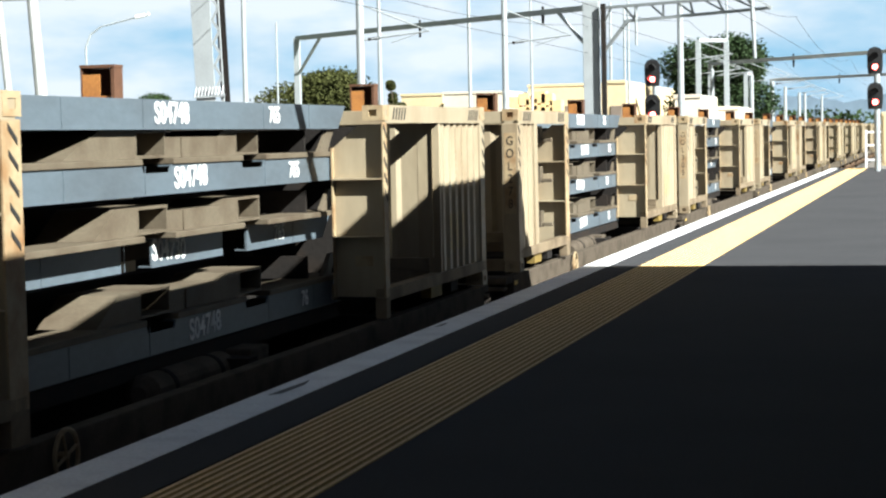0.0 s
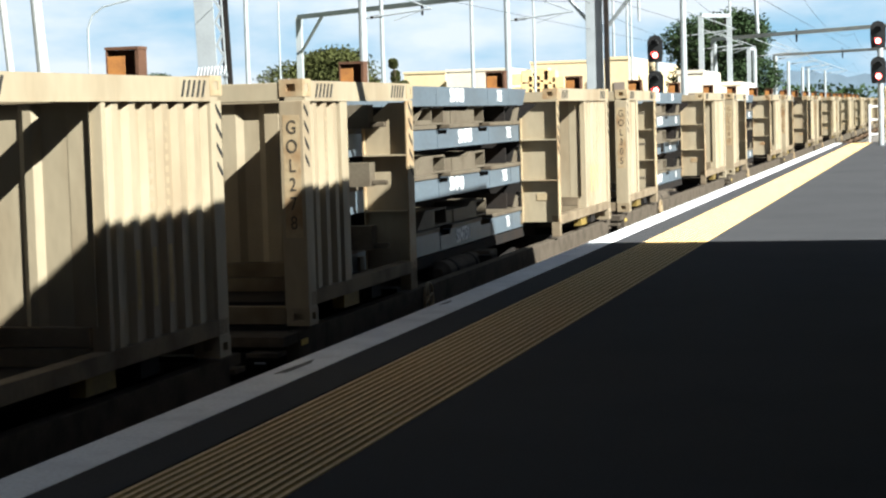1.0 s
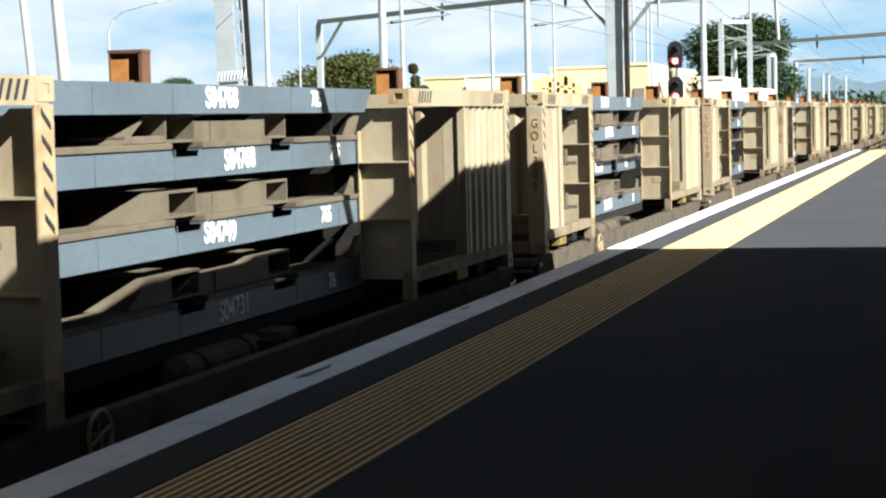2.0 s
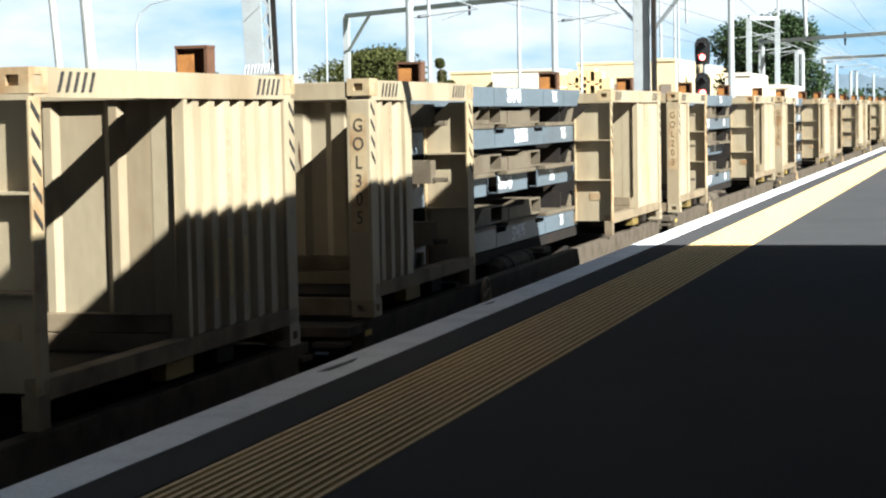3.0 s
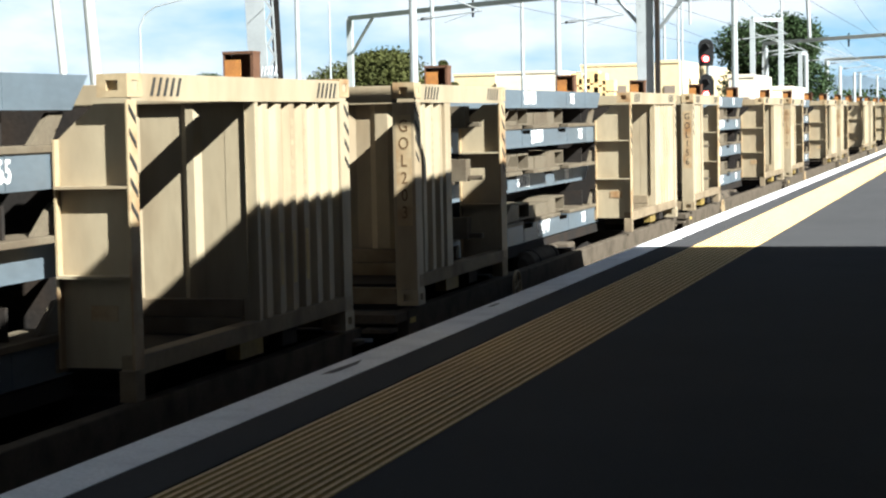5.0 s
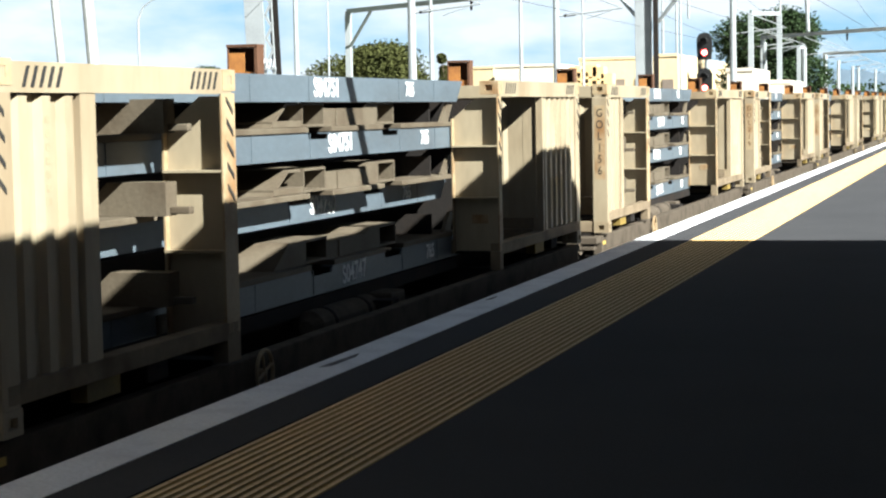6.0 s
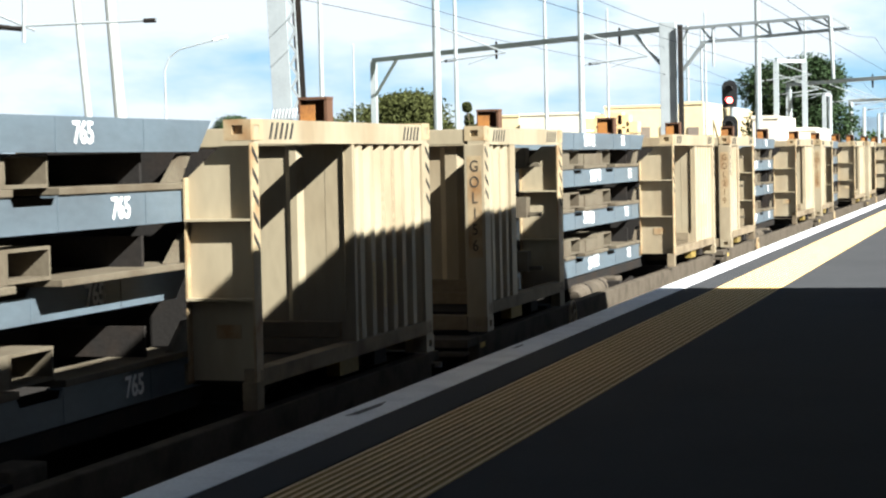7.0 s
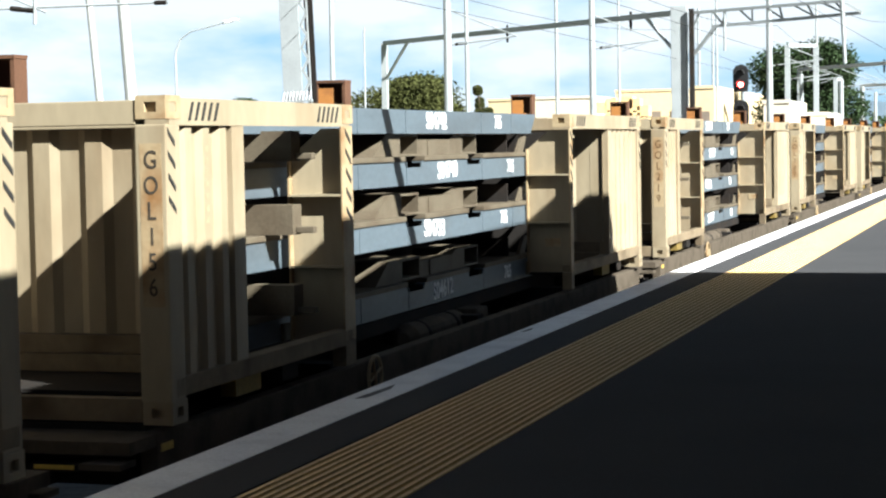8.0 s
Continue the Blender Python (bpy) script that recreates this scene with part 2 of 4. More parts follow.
platform = structure("platform", made_box(-0.03, 14, -60, 68, -1.3, -0.06), CONCRETE, "concrete railway platform wall and base", "platform")
structure("pavement", made_box(1.207, 13.9, -59.9, 67.9, -0.058, 0.0), ASPHALT, "dark asphalt platform surface, partly in canopy shade", "pavement")
structure("pavement_edge", made_box(0.222, 0.525, -59.9, 67.9, -0.058, 0.0), ASPHALT, "dark asphalt strip between edge line and tactile tiles", "pavement")
structure("coping", made_box(-0.045, 0.22, -60, 68, -0.12, 0.002), EDGE_WHITE, "white painted platform edge coping, worn and scuffed", "platform edge")


def tactile_tile(y0, y1):
    """A ribbed yellow tile: flat base and fourteen rounded ribs that run along the platform."""
    outline, n = [(0.527, -0.05)], 14
    step = (1.205 - 0.527) / n
    for i in range(n):
        x = 0.527 + i * step
        outline += [(x, -0.006), (x + step * 0.30, -0.006), (x + step * 0.42, 0.001), (x + step * 0.86, 0.001), (x + step * 0.98, -0.006)]
    outline += [(1.205, -0.006), (1.205, -0.05)]
    return prism(bmesh.new(), outline, "y", y0, y1)


tactile = structure("tactile_strip", made_box(0.527, 1.205, -59.9, 67.9, -0.057, -0.0505), TACTILE, "yellow ribbed tactile warning tiles along the platform", "tactile paving")
def grimy(me):
    """The groove floors and walls take the darker groove material."""
    me.materials.append(TACTILE_GROOVE)
    for f in me.polygons:
        if f.center.z < -0.001 and f.center.z > -0.02:
            f.material_index = 1
    return me


tile_mesh = grimy(mesh_of("tactile_tile", tactile_tile(0.004, 0.596), TACTILE))
for i in range(90):
    tile = new("tactile_tile", tile_mesh)
    tile.parent, tile.location = tactile, (0, 4.2 + 0.6 * i, 0)
far_tiles = part("tactile_tile", tactile_tile(58.2, 67.9), TACTILE, tactile)
grimy(far_tiles.data)
near_tiles = part("tactile_tile", tactile_tile(-59.9, 4.2), TACTILE, tactile)
grimy(near_tiles.data)

# canopy and its arm that shade the platform, inferred from the shadows they cast
structure("canopy", prism(bmesh.new(), ((3.17, -45), (7.4, -45), (7.4, 17.6), (2.20, 17.6)), "z", 3.21, 3.35), ROOF_IRON, "flat platform canopy roof", "canopy")
# unseen walls beside and behind the camera, added to cut sky light
structure("station_wall", made_box(6.6, 7.0, -45, 17.0, 0.0, 3.208), WALL_PAINT, "unseen painted wall added beside, carries the canopy and cuts sky light", "wall")
structure("station_end_wall", made_box(1.6, 6.598, -14.3, -14.0, 0.0, 3.208), WALL_PAINT, "unseen painted wall added behind to cut sky light", "wall")
structure("canopy_arm", made_box(0.6, 2.27, 12.37, 12.49, 3.23, 3.30), ROOF_IRON, "canopy arm reaching out over the platform edge", "canopy")
# unseen concrete mass, added only to block sky light from behind
for name, x0, x1, z0, z1 in (("concourse_deck", -70, 1.5, 5.2, 14.5), ("concourse_abutment", -70, -13.5, -1.3, 5.198)):
    structure(name, made_box(x0, x1, -24, -5, z0, z1), CONCRETE, "unseen concrete mass added over the tracks behind to block sky light", "building")
structure("concourse_pier", made_box(0.1, 1.5, -24, -16, 0.003, 5.198), CONCRETE, "unseen concrete pier added under the sky-blocking mass", "building")
for x, y, w, d in ((0.03, 9.75, 0.05, 0.62), (0.0, 13.4, 0.03, 0.3)):
    structure("coping_scuff", prism(bmesh.new(), ((x, y), (x + w, y + 0.06), (x + w * 1.2, y + d * 0.7), (x + w * 0.5, y + d), (x + w * 0.2, y + d * 0.5)), "z", 0.0025, 0.0045), CONCRETE_DARK, "dark scuff worn into the white coping", "scuff")


# ---- the train ----
H, HALF, LONG = 1.655, 1.22, 12.11


def wave(bm, way, at, a, b, z0, z1, pitch, deep, front, shape=(0.30, 0.44, 0.80, 0.94)):
    """A sheet with upright trapezoid corrugations from a to b; front: the side to which the ridges stand out."""
    outline, u = [], a
    while u < b - 1e-4:
        for du, d in zip((0.0, *shape), (0, 0, 1, 1, 0)):
            p = u + du * pitch
            if p <= b:
                outline.append((p, d))
        u += pitch
    outline.append((b, 0))
    rings = []
    for back in (0.0, 0.006):
        for z in (z0, z1):
            row = []
            for p, d in outline:
                off = at + front * (d * deep - back)
                row.append(bm.verts.new((p, off, z) if way == "y" else (off, p, z)))
            rings.append(row)
    for i in range(len(outline) - 1):
        for r, s in ((0, 1), (2, 3), (0, 2), (1, 3)):
            bm.faces.new((rings[r][i], rings[r][i + 1], rings[s][i + 1], rings[s][i]))
    for i in (0, len(outline) - 1):
        bm.faces.new((rings[0][i], rings[1][i], rings[3][i], rings[2][i]))
    bmesh.ops.recalc_face_normals(bm, faces=list(bm.faces))
    return bm


def casting(bm, x, y, z, sx, sy):
    """A corner casting, x and y its outer corner, with recessed oval holes in its two outer faces."""
    x1, y1 = x - sx * 0.165, y - sy * 0.18
    t = 0.03
    zs = (z, z + 0.035, z + 0.085, z + 0.118)
    xa, xb = min(x, x1), max(x, x1)
    ya, yb = min(y, y1), max(y, y1)
    box(bm, xa, xb, ya, yb, zs[0], zs[1])
    box(bm, xa, xb, ya, yb, zs[2], zs[3])
    for fx in (0, 1):
        for fy in (0, 1):
            cx, cy = (xa if not fx else xb - 0.05), (ya if not fy else yb - 0.05)
            box(bm, cx, cx + 0.05, cy, cy + 0.05, zs[1], zs[2])
    box(bm, xa + t, xb - t, ya + t, yb - t, zs[1], zs[2])


def hatch(face, a, b, z0, z1, n, parent, steep=0.6):
    """Slanting black marks on a face x = face, from a to b along y."""
    for i in range(n):
        z = z0 + (z1 - z0) * (i + 0.5) / n
        h = (z1 - z0) / n
        bm = prism(bmesh.new(), ((a, z + h * 0.30), (b, z - h * 0.28), (b, z - h * 0.02), (a, z + h * 0.56)), "x", face, face + 0.003)
        part("hatch_mark", bm, BLACK_PAINT, parent, "black slanting edge mark")


def rail_hatch(face, a, b, z0, z1, n, parent):
    for i in range(n):
        y = a + (b - a) * i / n
        w = (b - a) / n
        bm = prism(bmesh.new(), ((y, z0), (y + w * 0.36, z0), (y + w * 0.96, z1), (y + w * 0.6, z1)), "x", face, face + 0.003)
        part("hatch_mark", bm, BLACK_PAINT, parent, "black slanting edge mark")


def end_unit(c, y0, y1, side):
    """One closed end of the rack: y0 the outer end wall, y1 the open bulkhead; side -1 at the low end of y, +1 at the high one."""
    lo, hi = min(y0, y1), max(y0, y1)
    s = 1 if y1 > y0 else -1
    for sx in (-1, 1):
        ox, ix = sx * HALF, sx * (HALF - 0.10)
        a, b = min(ox, ix), max(ox, ix)
        rail_outline = [(sx * HALF, H - 0.150), (sx * HALF, H - 0.012), (sx * (HALF - 0.10), H - 0.012), (sx * (HALF - 0.10), H - 0.024), (sx * (HALF - 0.014), H - 0.024), (sx * (HALF - 0.014), H - 0.150)]
        part("top_rail", prism(bmesh.new(), rail_outline, "y", lo + 0.05, hi - 0.05), CREAM, c)
        part("bottom_rail", made_box(a, b, lo + 0.05, hi - 0.02, 0.13, 0.23, bevel=0.006), CREAM_GRIMY, c)
        # corner post, a hollow section
        pw = 0.17
        xs, ys = sorted((sx * HALF, sx * (HALF - pw))), sorted((y0, y0 + s * pw))
        part("corner_post", made_box(*xs, *ys, 0.115, H - 0.145, bevel=0.008), CREAM, c)
        # corrugated side sheet and its inner post
        reach = 0.84 if side < 0 else 1.62
        ya, yb = sorted((y0 + s * 0.165, y0 + s * reach))
        part("side_sheet", wave(bmesh.new(), "x", sx * (HALF - 0.05), ya, yb, 0.225, H - 0.148, 0.222, 0.034, sx), CREAM, c)
        pa, pb = sorted((y0 + s * reach, y0 + s * (reach + (0.16 if side < 0 else 0.05))))
        xs4 = sorted((sx * (HALF - 0.004), sx * (HALF - (0.10 if side < 0 else 0.20))))
        part("side_post", made_box(xs4[0], xs4[1], pa, pb, 0.226, H - 0.149, bevel=0.004), CREAM, c)
        # bulkhead post with edge marks and the stepped plate behind it
        qa, qb = sorted((y1, y1 - s * (0.19 if side < 0 else 0.11)))
        deep_y, thick = qb - qa, 0.014
        xs5 = sorted((sx * HALF, sx * (HALF - thick)))
        part("bulkhead_post", made_box(xs5[0], xs5[1], qa, qb, 0.16, H - 0.145, bevel=0.003), CREAM_WORN, c)
        xs7 = sorted((sx * HALF, sx * (HALF - 0.09)))
        part("post_foot", made_box(xs7[0], xs7[1], qa, qb, 0.0, 0.159, bevel=0.004), CREAM_GRIMY, c)
        reach_in = 0.37 if side < 0 else 0.42
        xs6 = sorted((sx * (HALF - thick + 0.001), sx * (HALF - reach_in)))
        ix = HALF - reach_in
        rim = [(sx * (HALF - thick + 0.001), 0.161), (sx * (HALF - thick + 0.001), H - 0.16), (sx * (ix + 0.20), H - 0.16), (sx * ix, H - 0.33), (sx * ix, 0.161)]
        part("bulkhead_plate", prism(bmesh.new(), rim, "y", qa + 0.080, qa + 0.092), CREAM, c)
        if side > 0 and sx > 0:
            part("name_plate", made_box(HALF - 0.27, HALF - 0.12, qa + 0.074, qa + 0.079, 0.40, 0.48, bevel=0.002), CREAM_WORN, c, "small riveted plate")
        for z in (1.07, 0.62):
            part("shelf", made_box(xs6[0], xs6[1], qa + 0.002, qa + deep_y - 0.002, z, z + 0.014), CREAM, c)
        bx = sorted((sx * (HALF - reach_in - 0.001), sx * (HALF - reach_in - 0.013)))
        part("plate_flange", made_box(bx[0], bx[1], qa + 0.03, qa + deep_y - 0.02, 0.16, H - 0.335), CREAM_WORN, c)
        bm = bmesh.new()
        casting(bm, sx * (HALF + 0.004), y0 - s * 0.004, H - 0.118, sx, -s)
        part("corner_casting", bm, CREAM_WORN, c)
        bm = bmesh.new()
        casting(bm, sx * (HALF + 0.004), y1 + s * 0.004, H - 0.118 - 0.014, sx, s)
        part("corner_casting", bm, CREAM_WORN, c)
        bm = bmesh.new()
        casting(bm, sx * (HALF + 0.004), y0 - s * 0.004, 0.0, sx, -s)
        part("corner_casting", bm, CREAM, c)
        # hollow rusty stacking box on the side away from the platform, open towards the low end
        if sx < 0:
            ba = 2.48 if side < 0 else 8.80
            xa, xb, zt, e = -HALF - 0.09, -HALF + 0.20, H - 0.011, 0.014
            bm = bmesh.new()
            box(bm, xa, xa + e, ba, ba + 0.17, zt, zt + 0.35)
            box(bm, xb - e * 2, xb, ba, ba + 0.17, zt, zt + 0.35)
            box(bm, xa - 0.004, xb + 0.004, ba - 0.006, ba + 0.174, zt + 0.351, zt + 0.376)
            box(bm, xa + e, xb - e * 2, ba + 0.155, ba + 0.168, zt, zt + 0.35)
            stack_box = part("stacking_box", bm, RUST, c, "hollow rusty stacking box")
            # lit rust painted on face and tongue, the rest of the box kept dark
            part("face_panel", made_box(xa + e + 0.001, xa + 0.165, ba + 0.004, ba + 0.014, zt, zt + 0.30), RUST_SUNLIT, stack_box, "rusted face panel, sunlight put into its orange")
            part("tongue", made_box(xa + 0.166, xb - e * 2 - 0.001, ba + 0.03, ba + 0.14, zt, zt + 0.13), RUST_SUNLIT, stack_box)
        if sx > 0:
            face = HALF + 0.001
            hy = sorted((y0 + s * 0.02, y0 + s * 0.10))
            hatch(face, hy[0], hy[1], H - 0.62, H - 0.17, 4, c)
            hy = sorted((y1 - s * (0.04 if side < 0 else 0.012), y1 - s * (0.13 if side < 0 else 0.09)))
            hatch(face, hy[0], hy[1], H - 0.78, H - 0.17, 5, c)
            rail_hatch(face, lo + 0.27, lo + 0.67, H - 0.125, H - 0.03, 5, c)
            rail_hatch(face, hi - 0.62, hi - 0.24, H - 0.125, H - 0.03, 5, c)
            # fork pocket, its yellow painted darker for the shade under the rail
            fy = y0 + s * (1.05 if side < 0 else 1.75)
            part("fork_pocket", made_box(HALF - 0.12, HALF - 0.03, fy - 0.18, fy + 0.18, 0.03, 0.127), POCKET_SHADED_YELLOW, c, "yellow fork pocket, darkened for the shade under the rail")
            part("fork_pocket", made_box(HALF - 0.12, HALF - 0.03, fy + 0.5, fy + 0.75, 0.03, 0.127), DARK_STEEL, c)
    # header and sill at the outer end; the corrugated wall stands well inside
    deep = 0.95 if side < 0 else 1.69
    wy = y0 + s * deep
    part("end_header", made_box(-HALF + 0.166, HALF - 0.166, *sorted((y0 + s * 0.004, y0 + s * 0.12)), H - 0.145, H - 0.022, bevel=0.006), CREAM, c)
    part("end_sheet", wave(bmesh.new(), "y", wy, -HALF + 0.06, HALF - 0.06, 0.36, H - 0.151, 0.325 if side < 0 else 0.39, 0.027 if side < 0 else 0.028, -s, (0.30, 0.46, 0.78, 0.94) if side < 0 else (0.12, 0.22, 0.90, 1.0)), CREAM, c)
    part("wall_header", made_box(-HALF + 0.102, HALF - 0.102, *sorted((wy - s * 0.075, wy + s * 0.03)), H - 0.150, H - 0.03, bevel=0.005), CREAM, c)
    part("end_sill", made_box(-HALF + 0.171, HALF - 0.171, *sorted((y0 + s * 0.01, y0 + s * 0.09)), 0.01, 0.13, bevel=0.005), CREAM_GRIMY, c)
    part("wall_foot", made_box(-HALF + 0.102, HALF - 0.102, *sorted((wy - s * 0.07, wy + s * 0.02)), 0.152, 0.25, bevel=0.005), CREAM_GRIMY, c)
    part("wall_foot", made_box(-HALF + 0.102, HALF - 0.102, *sorted((wy - s * 0.06, wy + s * 0.02)), 0.255, 0.358, bevel=0.005), CREAM_GRIMY, c)
    part("cross_rail", made_box(-HALF + 0.435, HALF - 0.435, *sorted((y1 - s * 0.02, y1 - s * 0.16)), 0.14, 0.26), CREAM_GRIMY, c)
    # dark wall added; it stands in for the shade behind the trays
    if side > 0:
        part("inner_wall", made_box(-HALF + 0.37, HALF - 0.37, 9.32, 9.34, 0.152, H - 0.17), DARK_STEEL, c, "added inner wall, dark as the shade behind the trays")
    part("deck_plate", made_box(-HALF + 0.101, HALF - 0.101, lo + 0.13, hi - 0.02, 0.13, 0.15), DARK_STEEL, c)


def container(m):
    c = thing("rack_container", m, "cream painted half-height open steel rack container with corrugated ends", "container", "containers on the train")
    end_unit(c, 0.0, 2.74, -1)
    end_unit(c, LONG, 8.73, 1)
    for sx in (-1, 1):
        xs = sorted((sx * (HALF - 0.45), sx * (HALF - 0.60)))
        part("floor_beam", made_box(xs[0], xs[1], 2.56, 8.92, 0.0, 0.10), DARK_STEEL, c)
    # faint columns of small characters and a pale emblem, as plain bars
    for y, n in ((11.05, 9), (11.27, 8), (0.503, 7)):
        for i in range(n):
            z = 1.40 - i * 0.062
            part("marking", made_box(HALF - 0.0155, HALF - 0.0135, y, y + 0.042, z - 0.034, z), FAINT, c)
    for y in (10.825, 11.045, 11.27):
        part("emblem_bar", made_box(HALF - 0.0155, HALF - 0.0135, y, y + 0.05, 0.40, 0.72), FAINT_YELLOW, c, "faded yellow emblem bar")
    return c


def wheelset():
    bm = bmesh.new()
    rod(bm, (-0.66, 0, 0), (0.66, 0, 0), 0.07, sides=10)
    for sx in (-1, 1):
        rod(bm, (sx * 0.51, 0, 0), (sx * 0.535, 0, 0), 0.42, sides=28)
        rod(bm, (sx * 0.535, 0, 0), (sx * 0.645, 0, 0), 0.395, sides=28)
        rod(bm, (sx * 0.645, 0, 0), (sx * 0.66, 0, 0), 0.12, sides=12)
        for i in range(6):
            a = i * math.tau / 6
            rod(bm, (sx * 0.645, 0.25 * math.cos(a), 0.25 * math.sin(a)), (sx * 0.652, 0.25 * math.cos(a), 0.25 * math.sin(a)), 0.05, sides=8)
    return bm


AXLES = (1.45, 3.2, 9.0, 10.75)
WHEEL_Z = RAIL_Z + 0.395


def wagon(m):
    """A flat wagon; its local z = 0 is the deck on which the container sits."""
    w = thing("flat_wagon", m, "grimy dark steel flat container wagon on two bogies", "wagon", "wagons of the train")
    part("centre_sill", made_box(-0.25, 0.25, -0.15, 12.35, -0.42, -0.03), DARK_STEEL, w)
    for sx in (-1, 1):
        xs = sorted((sx * 1.16, sx * 1.06))
        part("side_sill", made_box(xs[0], xs[1], -0.05, 12.25, -0.28, -0.03, bevel=0.01), DUSTY_STEEL, w)
    for y in (0.02, 2.7, 6.1, 9.0, 12.0):
        part("cross_member", made_box(-1.055, 1.055, y, y + 0.18, -0.25, -0.004), DARK_STEEL, w)
    for y in (-0.1, 12.22):
        part("end_platform", made_box(-1.15, 1.15, y - 0.25, y + 0.24, -0.10, -0.035), DUSTY_STEEL, w)
    for y in (-0.15, 12.35):
        s = -1 if y < 0 else 1
        bm = bmesh.new()
        box(bm, -0.08, 0.08, *sorted((y, y + s * 0.58)), -0.30, -0.14)
        box(bm, -0.16, 0.16, *sorted((y + s * 0.40, y + s * 0.60)), -0.34, -0.10)
        part("coupler", bm, BOGIE, w)
    for i, y in enumerate((2.325, 9.875)):
        for sx in (-1, 1):
            bm = prism(bmesh.new(), ((y - 1.2, -0.62), (y - 0.7, -0.66), (y - 0.45, -0.72), (y + 0.45, -0.72), (y + 0.7, -0.66), (y + 1.2, -0.62), (y + 1.2, -0.42), (y + 0.6, -0.36), (y - 0.6, -0.36), (y - 1.2, -0.42)), "x", *sorted((sx * 0.86, sx * 0.98)))
            part("bogie_frame", bm, BOGIE, w)
            bm = bmesh.new()
            for dy in (-0.875, 0.875):
                rod(bm, (sx * 0.985, y + dy, WHEEL_Z), (sx * 1.05, y + dy, WHEEL_Z), 0.12, sides=14)
            part("axle_cap", bm, BOGIE, w)
    # air reservoir, its straps and the brake valve beside the centre sill
    tank = bmesh.new()
    for a, b, r0, r1 in ((4.9, 4.97, 0.05, 0.115), (4.97, 6.2, 0.115, 0.115), (6.2, 6.27, 0.115, 0.05)):
        rod(tank, (0.82, a, -0.08), (0.82, b, -0.08), r0, r1, 20)
    reservoir = part("air_reservoir", tank, DUSTY_STEEL, w, "dusty air reservoir")
    for y in (5.2, 5.95):
        part("strap", rod(bmesh.new(), (0.82, y, -0.08), (0.82, y + 0.05, -0.08), 0.119, 0.119, 20), DARK_STEEL, reservoir)
    valve = part("brake_valve", made_box(0.70, 0.95, 6.45, 6.80, -0.16, 0.02, bevel=0.02), DUSTY_STEEL, w, "dusty brake valve")
    part("pipe", rod(bmesh.new(), (0.82, 6.27, -0.08), (0.82, 6.45, -0.08), 0.02, 0.02, 8), DUSTY_STEEL, valve)
    part("bracket", made_box(0.60, 0.95, 5.5, 5.56, -0.25, -0.20), DARK_STEEL, w)
    # steps and hoses at the ends
    for y in (-0.28, 12.40):
        s = -1 if y < 0 else 1
        for sx in (-1, 1):
            part("end_step", made_box(*sorted((sx * 0.92, sx * 1.14)), *sorted((y - s * 0.02, y + s * 0.16)), -0.16, -0.13), DUSTY_STEEL, w)
        hose = bmesh.new()
        bend = [Vector((0.34, y + s * 0.30 * u, -0.10 - 0.30 * math.sin(math.pi * u * 0.6))) for u in (0, 0.2, 0.4, 0.6, 0.8, 1.0)]
        for p, q in zip(bend, bend[1:]):
            rod(hose, p, q, 0.025, 0.025, 8)
        part("brake_hose", hose, BLACK_PAINT, w, "black rubber brake hose")
    # handbrake wheel at the side and hoses at the end
    bm = bmesh.new()
    k, r, zc = 20, 0.13, -0.13
    ring = [Vector((1.20, 3.15 + r * math.cos(i * math.tau / k), zc + r * math.sin(i * math.tau / k))) for i in range(k)]
    for i in range(k):
        rod(bm, ring[i], ring[(i + 1) % k], 0.013, sides=6)
    for i in range(4):
        rod(bm, (1.20, 3.15, zc), ring[i * 5 + 1], 0.009, sides=6)
    rod(bm, (1.10, 3.15, zc), (1.21, 3.15, zc), 0.02, sides=8)
    bmesh.ops.remove_doubles(bm, verts=list(bm.verts), dist=0.008)
    part("brake_wheel", bm, CREAM_WORN, w, "pale steel handbrake wheel")
    part("label_plate", made_box(1.161, 1.164, -0.02, 0.12, -0.13, -0.09), YELLOW_PAINT, w)
    for y, z in ((-0.351, -0.175), (12.461, -0.175)):
        part("step_edge", made_box(0.63, 0.85, *sorted((y, y - 0.004)), z, z + 0.022), YELLOW_PAINT, w, "worn yellow step edge")
        part("step", made_box(0.61, 0.87, *sorted((y + (0.001 if y < 0 else -0.001), y + (0.16 if y < 0 else -0.16))), z - 0.01, z + 0.024), DARK_STEEL, w)
        part("step_hanger", made_box(0.61, 0.64, *sorted((y + (0.05 if y < 0 else -0.05), y + (0.09 if y < 0 else -0.09))), z + 0.025, -0.101), DARK_STEEL, w)
    for y in AXLES:
        ob = part("wheelset", wheelset(), DARK_STEEL, w)
        ob.matrix_basis = pose(0, y, WHEEL_Z)
    return w


TRAY_Z = (0.115, 0.615, 1.072, 1.468)
TRAY_SIDE = HALF - 0.45


CRADLE_Y = 6.25


def beam_face(lip):
    """How far the outer face of the beams lies from the middle: set back under the strips where these stand far out."""
    return TRAY_SIDE if lip < 0.05 else TRAY_SIDE + 0.014 - lip


